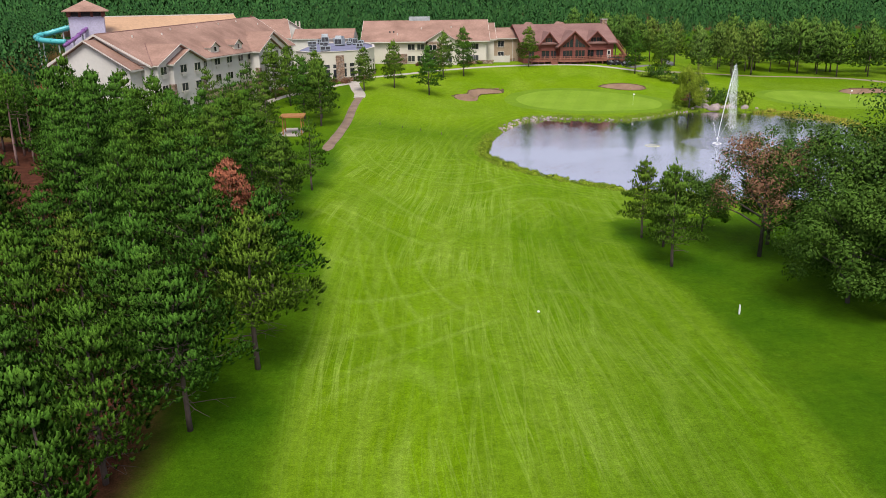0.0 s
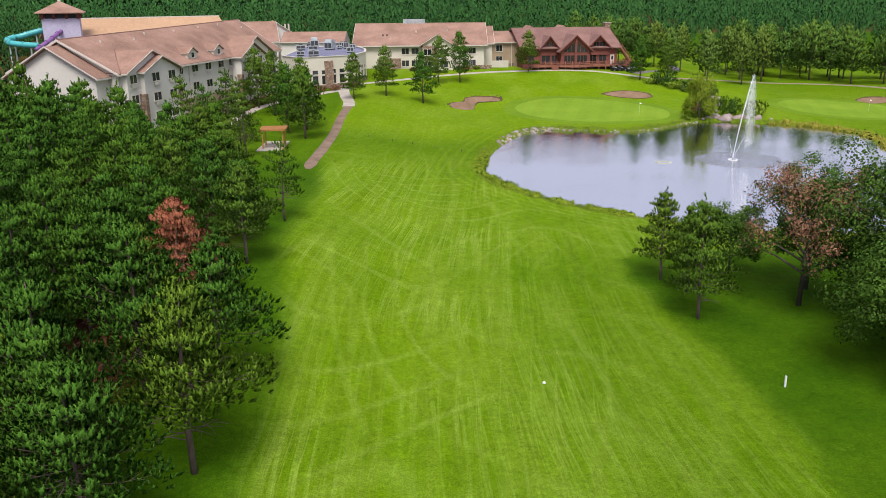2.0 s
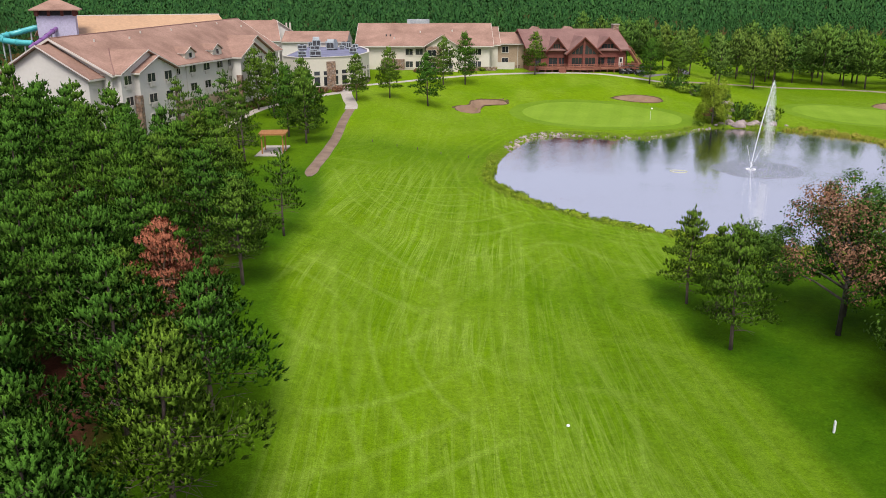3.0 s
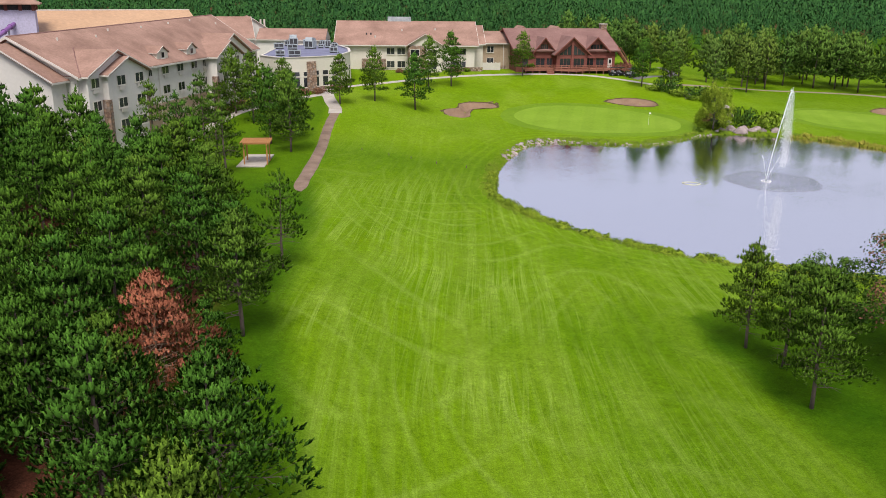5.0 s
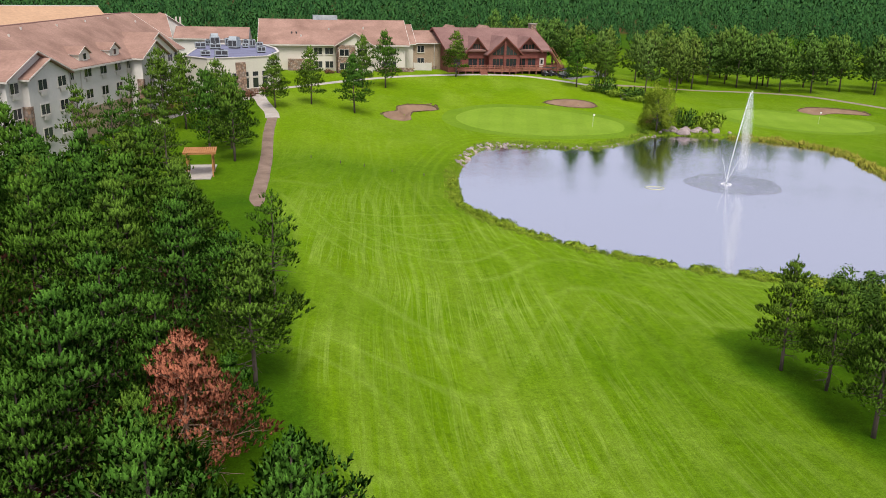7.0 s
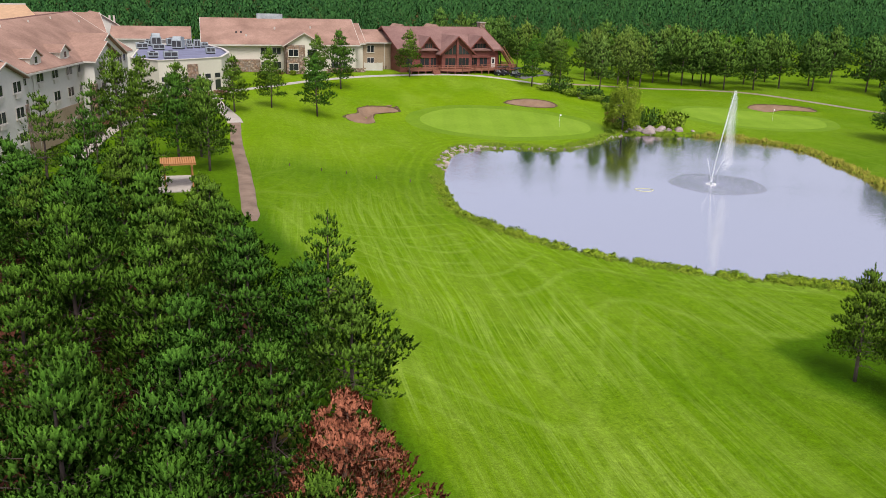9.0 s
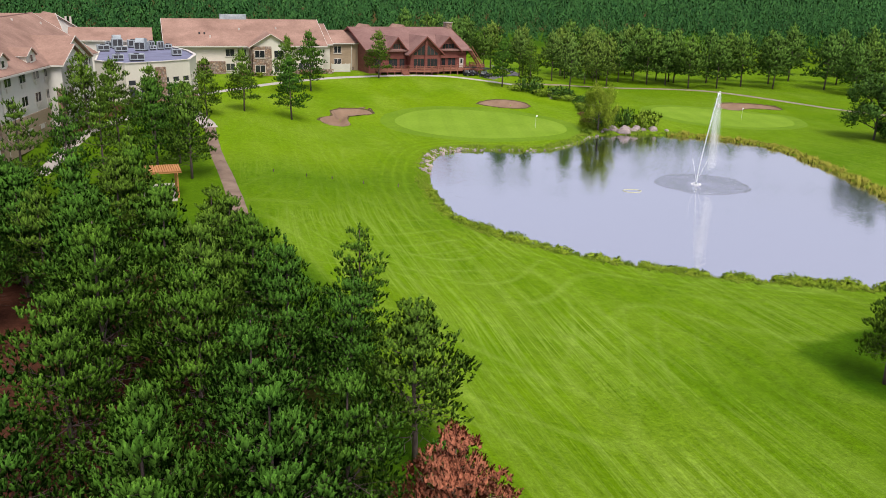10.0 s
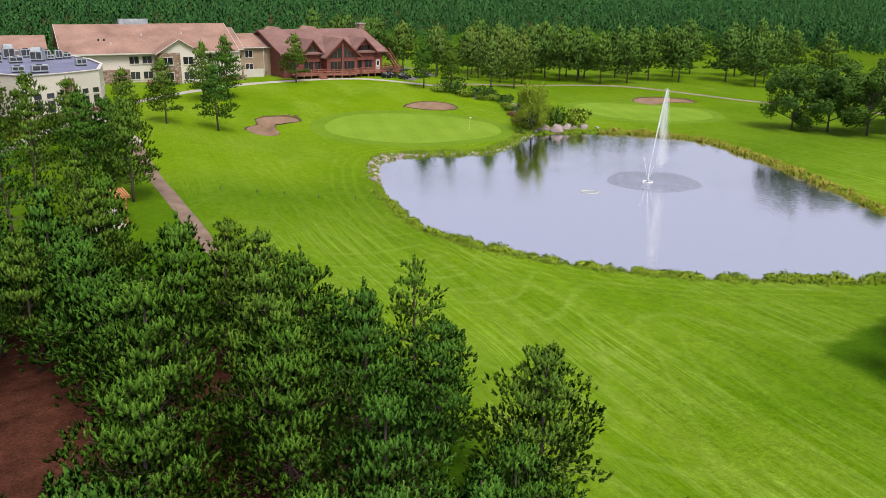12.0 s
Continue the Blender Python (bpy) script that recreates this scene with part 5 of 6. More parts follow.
HIGH = ((-6.4, 33.0), (-8.6, 26.8), (-8.95, 56.5), (-13.9, 69.2), (-6.8, 40.2))     # border trees with long bare stems
for x, y, s in EDGE:
    wide = 1.10 if x > -11.2 and s > 0.6 else 1.03
    (high_pines if (x, y) in HIGH else near_pines).put(x, y, s * wide, rng.uniform(0, 360), 1 / wide)
edge_pines.put(-8.3, 68.6, 0.76, 40, 1.0)
# the dead tree
dead = tree(pine_parts(77, 7.8, 2.65, 0.38, 8, 6, 9.0, 7, 0.22, 0.075, NEEDLES_DEAD, 7, 0.0, TWIG), "pine_tree", "dead pine with rust-red needles among the green pines", "tree")
dead.matrix_basis = pose(-10.8, 47.1, gz(-10.8, 47.1), 0, 0, 0)
taken = [(x, y) for x, y, s in EDGE] + [(-10.8, 47.1), (-8.3, 68.6)]
stand = []
for j in range(3, 25):
    for i in range(34):
        x = -13.5 - i * 4.4 + rng.uniform(-0.7, 0.7) - 0.12 * (j * 4.4 - 40)
        y = 4.4 * j + rng.uniform(-1.0, 1.0)
        if y > 112 or in_stand(np.array([x]), np.array([y]))[0] < 0.9 or rng.random() < 0.08:
            continue
        if min((x - a) ** 2 + (y - b) ** 2 for a, b in taken) < (13.0 if x > -42 and y < 70 else 11.5):
            continue
        if (-29.5 < x < -23.6 and 64 < y < 83) or (50 < y < 98 and x < -28.0 - 0.44 * (y - 56)):     # small clearings
            continue
        taken.append((x, y))
        if x > -20 and 24 < y < 58 or x > -42 and 44 < y < 68:
            near_pines.put(x, y, rng.uniform(0.72, 1.06), rng.uniform(0, 360), rng.uniform(0.92, 1.08))
        elif x < -0.62 * y - 12:
            continue
        elif x > -58:
            size, turn, tall = rng.uniform(0.76, 1.06), rng.uniform(0, 360), rng.uniform(0.92, 1.08)
            if y < 80 or x < -19.6:                     # open ground by the cart path
                mid_pines.put(x, y, size * (1.2 if y > 82 and x < -30 else 1.0), turn, tall)
        else:
            stand.append((x, y, gz(x, y)))

# pines behind the first row, near the dead tree
for x, y, size, turn in ((-15.2, 41.0, 0.88, 70), (-15.9, 45.6, 0.84, 200), (-19.6, 47.4, 0.92, 310), (-19.2, 52.4, 0.86, 25)):
    if min((x - a) ** 2 + (y - b) ** 2 for a, b in taken) > 7.5:
        near_pines.put(x, y, size, turn, 1.0)

# slender trees on the litter of the small clearing
for x, y, size, turn in ((-25.2, 80.0, 0.80, 20), (-26.8, 86.5, 0.92, 120), (-21.2, 90.4, 0.92, 250), (-28.6, 77.4, 0.84, 300)):
    high_pines.put(x, y, size, turn, 1.05)

# bare-trunked pines at the clearing
bare_pines = Planter([pine_parts(s, 11.0, 2.1, 0.55, 5, 4, 4.0, 6, 0.42, 0.13, NEEDLES, 5, 0.1, BARK_PINK) for s in (61, 62)], "tall pine with a long bare pinkish trunk at the clearing", "bare pines at the clearing")
for x, y in ((-50.5, 90.5), (-47.8, 93.5), (-45.0, 94.8), (-42.2, 95.5), (-52.8, 94.2), (-49.4, 97.0), (-46.2, 98.2), (-55, 91), (-43.6, 98.6), (-48.2, 90.2), (-51.6, 98.8), (-40.8, 92.2)):
    bare_pines.put(x, y, rng.uniform(0.88, 1.05), rng.uniform(0, 360))
brown = tree(pine_parts(63, 11.0, 2.0, 0.55, 5, 4, 2.4, 6, 0.36, 0.11, NEEDLES_DEAD, 5, 0.2, BARK_PINK), "pine_tree", "dying pine with a brown top and bare pink trunk", "tree")
brown.matrix_basis = pose(-44.2, 91.8, gz(-44.2, 91.8), 0, 0, 0)

# pines on the lawn below the buildings
for x, y, s in ((2.5, 158.5, 0.98), (-4.6, 159.7, 0.88), (-10.6, 156.5, 0.85), (10.4, 184, 1.0), (26.9, 195.5, 0.95), (-14.7, 121.8, 1.0), (-18.2, 127.8, 1.0), (-22.8, 140.4, 1.0),
                (-26.6, 146.2, 1.0), (-15.6, 130, 0.92), (5.6, 182, 0.92), (-18.5, 143, 0.9), (51.2, 186.8, 0.95), (57.2, 186.0, 0.92)):
    lawn_pines.put(x, y, s, rng.uniform(0, 360), rng.uniform(0.96, 1.06))
for x, y, s in ((-23.5, 118, 1.0), (-27.5, 128, 1.05), (-20.5, 108, 0.9), (-26, 110, 1.0), (-31, 116, 1.05)):
    edge_pines.put(x, y, s, rng.uniform(0, 360))
for x, y, s in ((22.8, 61.2, 0.74), (24.0, 58.3, 0.70), (23.3, 53.2, 0.88)):
    full_pines.put(x, y, s * 1.05, rng.uniform(0, 360))

# trees behind the lodge
for x, y, s in ((50, 216, 1.1), (54, 223, 1.15), (58.5, 229, 1.2), (47, 226, 1.15), (62, 237, 1.2), (53, 234, 1.2), (44, 234, 1.25), (60, 219, 1.0)):
    row_pines.put(x, y, s, rng.uniform(0, 360))
# the row beyond the greens
for x, y, s in ((65.5, 183.6, 1.15), (76, 191.0, 1.1), (79.9, 203.2, 1.2), (72, 205, 1.15), (84, 200, 1.2)):
    young_pines.put(x, y, s, rng.uniform(0, 360))
for x, y, s in ((63, 204, 1.1), (68, 213, 1.2), (80, 214, 1.2), (86, 210, 1.15), (84, 224, 1.25), (90, 218, 1.2), (64, 224, 1.2), (60, 233, 1.2)):
    young_pines.put(x, y, s, rng.uniform(0, 360))
for x, y in ((96.7, 203), (101.8, 201.5), (103.7, 195), (110, 193.4), (119.7, 196.4), (125.5, 191.5), (138.4, 188.2), (137.7, 178.4), (92, 208), (107, 206), (115, 204), (131, 200), (146, 183), (150, 196), (141, 204), (125, 209), (158, 190), (166, 180), (172, 196)):
    row_pines.put(x + rng.uniform(-0.5, 0.5), y, rng.uniform(1.1, 1.35), rng.uniform(0, 360))
for k in range(24):
    x, y = rng.uniform(60, 175), rng.uniform(206, 240)
    if abs(x - 70) > 9 and not (108 < x < 150 and y < 226):
        (row_pines if rng.random() < 0.7 else young_pines).put(x, y, rng.uniform(1.1, 1.4), rng.uniform(0, 360))


def leafy_parts(seed, height, radius, bare, limbs, leaves, leaf, material, bark, squash=0.8, droop=0.0, second=None):
    """A broadleaf tree: forking limbs and a crown of many small leaf blades in uneven clumps."""
    rng = np.random.default_rng(seed)
    wood = Shape()
    top = height * 0.62
    wood.tube([(0, 0, -0.3), (0.05, 0, height * bare), (rng.normal(0, 0.2), rng.normal(0, 0.2), top)], [0.020 * height, 0.015 * height, 0.008 * height], 8)
    clumps = []
    for i in range(limbs):
        t = i * 2.4 + rng.uniform(-0.3, 0.3)
        k = (i + 0.5) / limbs
        h0 = height * (bare * 0.85 + (0.55 - bare * 0.6) * k)
        r = radius * (0.55 + 0.5 * math.sin(math.pi * min(1, 0.25 + 0.75 * k))) * rng.uniform(0.75, 1.05)
        end = np.array([math.cos(t) * r, math.sin(t) * r, height * (bare + 0.06 + (0.92 - bare) * k ** 0.85) - droop * r * 0.3])
        mid = np.array([end[0] * 0.5, end[1] * 0.5, (h0 + end[2]) / 2 + 0.2])
        wood.tube([(0, 0, h0), mid, end], [0.010 * height, 0.007 * height, 0.02], 5, False)
        for q in range(4):
            c = end * 1.0 + rng.normal(0, radius * 0.17, 3)
            clumps.append((c, radius * rng.uniform(0.20, 0.34)))
        clumps.append((mid + rng.normal(0, radius * 0.1, 3) + (0, 0, radius * 0.1), radius * 0.24))
    for q in range(limbs // 2):
        clumps.append((np.array([rng.normal(0, radius * 0.25), rng.normal(0, radius * 0.25), height * rng.uniform(0.75, 0.93)]), radius * 0.3))
    out, away = [], []
    each = leaves // len(clumps)
    for c, r in clumps:
        d = rng.normal(size=(each, 3))
        d /= np.linalg.norm(d, axis=1, keepdims=True)
        d *= r * rng.uniform(0.45, 1.1, (each, 1))
        d[:, 2] *= squash
        if droop:
            d[:, 2] -= droop * rng.uniform(0, 1, each) * radius * 0.6
        away.append(unit(d) + (0, 0, 0.4))
        out.append(c + d)
    p, away = np.concatenate(out), np.concatenate(away)
    p[:, 2] = np.maximum(p[:, 2], 0.25)
    n = len(p)
    a = rng.normal(size=(n, 3))
    a[:, 2] -= droop * 2.0
    a = unit(np.cross(away + rng.normal(0, 0.35, (n, 3)), a)) if not droop else unit(a)
    b = unit(np.cross(a, away + rng.normal(0, 0.35, (n, 3))))
    s = leaf * rng.uniform(0.6, 1.3, (n, 1))
    w = s * (0.26 if droop else 0.55)
    v = np.stack([p - a * s, p - b * w, p + a * s, p + b * w], 1).reshape(-1, 3)
    f = np.arange(4 * n).reshape(-1, 4)
    crown = arrays_mesh("crown", v, f, material, np.repeat(unit(away + unit(p - (0, 0, height * 0.5)) * 0.5), 4, 0))
    if second is not None:
        crown.materials.append(second[0])
        side = p @ np.array(second[1]) + rng.normal(0, 0.9, n) > second[2]
        crown.polygons.foreach_set("material_index", side.astype(np.int32))
    return wood.mesh("trunk", bark, True), crown


OAK_WORDS = "broad dark green oak with a dense uneven crown"
oak_a = tree(leafy_parts(51, 11.5, 5.0, 0.16, 16, 25000, 0.115, LEAVES, BARK_GREY), "oak_tree", OAK_WORDS, "tree", "oaks by the fairway", pose(36.2, 51.2, gz(36.2, 51.2), 0, 0, 30))
oak_b = tree(leafy_parts(52, 9.0, 4.4, 0.16, 15, 22000, 0.115, LEAVES, BARK_GREY), "oak_tree", OAK_WORDS, "tree", "oaks by the fairway", pose(33.6, 44.4, gz(33.6, 44.4), 0, 0, 100))
for x, y, s, t in ((36.6, 41.5, 1.0, 200), (40.5, 46.5, 1.15, 20), (43.5, 55.5, 1.05, 80), (42, 38, 1.0, 300)):
    o = copy_thing(oak_b if t > 90 else oak_a, pose(x, y, gz(x, y), 0, 0, t))
    o.scale = (s, s, s)
tree(leafy_parts(53, 10.2, 3.9, 0.24, 15, 17000, 0.095, LEAVES, BARK_GREY, second=(LEAVES_BROWN, (-0.30, -0.35, 0.5), 4.0)), "oak_tree", "half-browned oak with thin foliage and bare branches", "tree", "oaks by the fairway", pose(31.4, 55.4, gz(31.4, 55.4), 0, 0, 0))
tree(leafy_parts(54, 9.4, 3.0, 0.18, 12, 14000, 0.11, LEAVES, BARK_GREY), "oak_tree", "slender green oak beside the pond bank", "tree", "oaks by the fairway", pose(33.4, 58.8, gz(33.4, 58.8), 0, 0, 0))
tree(leafy_parts(55, 5.4, 2.2, 0.22, 10, 9000, 0.10, LEAVES, BARK_GREY), "oak_tree", "small round-crowned oak beside the pond bank", "tree", "oaks by the fairway", pose(28.9, 63.1, gz(28.9, 63.1), 0, 0, 0))
for x, y, s, t in ((95.3, 131.5, 1.0, 10), (99.5, 127.5, 1.05, 140), (103, 122.5, 1.1, 60), (112, 120, 1.0, 300), (118, 128, 1.1, 20)):
    if t == 10:
        far_oak = tree(leafy_parts(57, 10.5, 4.6, 0.14, 13, 10500, 0.20, LEAVES, BARK_GREY), "oak_tree", OAK_WORDS, "tree")
        o = far_oak
        o.matrix_basis = pose(x, y, gz(x, y), 0, 0, t)
    else:
        o = copy_thing(far_oak, pose(x, y, gz(x, y), 0, 0, t))
    o.scale = (s, s, s)
    tagged(o, "dark green broadleaf tree by the far bank", "tree", "trees by the far bank")

# willow and shrubs by the rocks
tree(leafy_parts(61, 8.2, 2.4, 0.22, 13, 15000, 0.16, LEAVES_LIGHT, BARK_GREY, 1.0, 0.75), "willow_tree", "small weeping willow at the water's edge", "tree", "", pose(53.6, 150.4, gz(53.6, 150.4), 0, 0, 0))


def shrub_mesh(seed, w, h, leaves, leaf, material):
    rng = np.random.default_rng(seed)
    cl = [(rng.normal(0, w * 0.28), rng.normal(0, w * 0.28), h * rng.uniform(0.3, 0.68), rng.uniform(0.28, 0.45)) for _ in range(9)]
    p, away = [], []
    for x, y, z, r in cl:
        d = rng.normal(size=(leaves // 9, 3))
        d /= np.linalg.norm(d, axis=1, keepdims=True)
        d *= rng.uniform(0.6, 1.05, (len(d), 1))
        p.append(np.array([x, y, z]) + d * np.array([w * r, w * r, h * r]))
        away.append(unit(d + (0, 0, 0.3)))
    p = np.concatenate(p)
    p[:, 2] = np.maximum(p[:, 2], 0.02)
    n = len(p)
    a = rng.normal(size=(n, 3))
    a /= np.linalg.norm(a, axis=1, keepdims=True)
    b = np.cross(a, rng.normal(size=(n, 3)))
    b /= np.linalg.norm(b, axis=1, keepdims=True)
    s = leaf * rng.uniform(0.6, 1.3, (n, 1))
    v = np.stack([p - a * s, p - b * s * 0.55, p + a * s, p + b * s * 0.55], 1).reshape(-1, 3)
    return arrays_mesh("shrub", v, np.arange(4 * n).reshape(-1, 4), material, np.repeat(np.concatenate(away), 4, 0))


SHRUBS = [(shrub_mesh(70, 2.2, 1.5, 700, 0.13, LEAVES), "rounded dark green garden shrub"), (shrub_mesh(71, 2.4, 1.2, 700, 0.13, LEAVES_LIGHT), "low yellow-green garden shrub"),
          (shrub_mesh(72, 1.8, 1.1, 600, 0.12, REED), "small bright green garden shrub"), (shrub_mesh(73, 1.8, 1.0, 600, 0.12, LEAVES_BROWN), "russet flowering garden shrub")]


def shrub(kind, x, y, s, tall=1.0):
    me, words = SHRUBS[kind]
    ob = new("shrub", me)
    ob.matrix_basis = pose(x, y, gz(x, y) - 0.05, 0, 0, rng.uniform(0, 360))
    ob.scale = (s, s, s * tall)
    return tagged(ob, words, "shrub", "garden shrubs")


for k, x, y, s, tall in ((0, 55.6, 182.4, 1.7, 1.5), (1, 53.2, 183.2, 1.2, 1), (1, 57.2, 178.6, 1.4, 1), (0, 60.6, 179.0, 1.9, 1), (1, 61.2, 175.2, 1.2, 1), (0, 63.2, 174.6, 1.3, 1), (2, 58.4, 175.8, 1.0, 1),
                         (0, 61.4, 171.6, 1.1, 0.9), (1, 60.6, 168.8, 1.0, 1), (2, 59.2, 166.6, 1.1, 1), (0, 60.2, 164.2, 1.1, 1), (3, 57.6, 162.4, 1.0, 1), (2, 58.4, 160.0, 1.2, 1), (3, 55.4, 157.2, 1.1, 1),
                         (0, 56.2, 154.4, 1.2, 1), (1, 54.0, 152.4, 1.1, 1), (0, 60.2, 153.4, 1.3, 2.3), (1, 63.8, 152.4, 1.8, 1.5), (2, 60.0, 151.2, 0.8, 1), (2, 51.0, 149.6, 0.9, 1),
                         (3, -15.0, 165.8, 1.2, 1), (3, -18.5, 164.4, 1.3, 1), (3, -23.5, 160, 1.4, 1.2), (3, -25.0, 156.5, 1.3, 1.2), (3, -27.2, 150.5, 1.4, 1.2), (1, -26.2, 153.5, 1.2, 1), (3, -29.0, 146, 1.3, 1), (0, -29.8, 141, 1.3, 1.2),
                         (2, -28.2, 148.2, 1.1, 1), (3, -0.4, 199.6, 1.0, 1), (2, 2.8, 198.6, 1.0, 1), (3, 12.4, 201.2, 0.9, 1), (2, 15.0, 201.3, 0.9, 1), (0, 50.6, 203.4, 1.3, 1), (1, 52.6, 205.6, 1.3, 1), (3, -12.2, 170.8, 1.0, 1)):
    shrub(k, x, y, s, tall)

# hazy pine woods out to the horizon
def wood_mesh(seed, spots, size, lumps, wide, low=0.0):
    """Many small conifers in one mesh: each a loose cone of small upright tufts, with gaps between the crowns."""
    r = np.random.default_rng(seed)
    spots = np.array(spots)
    n = len(spots)
    h = size * r.uniform(0.66, 1.22, (n, 1))
    t = (np.arange(lumps) + r.uniform(0, 1, (n, lumps))) / lumps
    t = low + (1 - low) * (1 - (1 - t) ** 0.62)
    ang = np.arange(lumps) * 2.4 + r.uniform(0, math.tau, (n, 1)) + r.normal(0, 0.3, (n, lumps))
    rad = r.uniform(0.19, 0.25, (n, 1)) * h * (1 - t) ** 0.8 * r.uniform(0.55, 1.15, (n, lumps))
    c = np.stack([spots[:, :1] + np.cos(ang) * rad, spots[:, 1:2] + np.sin(ang) * rad, spots[:, 2:3] + h * (0.32 + 0.64 * t)], 2).reshape(-1, 3)
    away = unit(np.stack([np.cos(ang) * (1 - 0.5 * t), np.sin(ang) * (1 - 0.5 * t), -0.05 + 1.0 * t], 2).reshape(-1, 3))
    aim = unit(away * 0.35 + (0, 0, 1.2) + r.normal(0, 0.15, c.shape))
    b = np.repeat(h[:, 0], lumps) * wide * r.uniform(0.7, 1.3, n * lumps)
    v, f, soft = buds(c, aim, b * 2.1, b * 0.66, away, r, 3, False)
    soft = unit(soft * 0.3 + np.repeat(away, 5, 0) * 1.4)
    return arrays_mesh("woods", v, f, FOREST, soft)


def belt(y0, y1, gap, seed):
    r = np.random.default_rng(seed)
    out = []
    y = y0
    while y < y1:
        x = -0.57 * y - 15
        while x < 1.54 * (y - 43) - 10:
            px, py = x + r.uniform(-0.4, 0.4) * gap, y + r.uniform(-0.4, 0.4) * gap
            x += gap * r.uniform(0.8, 1.2)
            if py < 240 and 52 < px < 190 or py < 262 and 58 < px < 150:
                continue
            if py < 236 and px < 190:
                continue
            if 62 < px < 100 and py < 300 and abs(px - 76 - (py - 240) * 0.15) < 5:
                continue
            out.append((px, py, 3.0))
        y += gap
    return out


for y0, y1, gap, size, k, blade, seed, low in ((196, 236, 5.2, 11.5, 90, 0.034, 7, 0.0), (236, 253, 5.2, 11.5, 120, 0.030, 1, 0.0), (253, 330, 5.2, 11.5, 62, 0.032, 6, 0.42), (330, 480, 6.6, 12.0, 32, 0.046, 2, 0.5), (480, 760, 9.0, 12.5, 17, 0.072, 3, 0.5),
                                               (760, 1300, 14.0, 14.0, 8, 0.15, 4, 0.4), (1300, 3000, 38.0, 17.0, 3, 0.5, 5, 0.0)):
    spots = belt(y0, y1, gap, seed)
    tagged(new("pine_woods", wood_mesh(seed, spots, size, k, blade, low)), "dense dark green pine woods out to the horizon", "forest", kind="stuff")
# woods west and north-west of the hotel
r2 = np.random.default_rng(9)
spots = [(x + r2.uniform(-1.5, 1.5), y + r2.uniform(-1.5, 1.5), 3.4) for x in np.arange(-230, -46, 4.4) for y in np.arange(112, 236, 4.4)
         if not (-110 < x < -44 and 150 < y < 236) and x < -64 - 0.10 * (y - 112) and x > -0.6 * y - 30 and not (x > -66 and y > 128)]
tagged(new("pine_woods", wood_mesh(12, spots, 11.5, 100, 0.030)), "dense dark green pine woods beside the hotel", "forest", kind="stuff")
tagged(new("pine_woods", wood_mesh(13, stand, 8.6, 64, 0.048)), "deeper rows of the dark green pine plantation", "forest", kind="stuff")

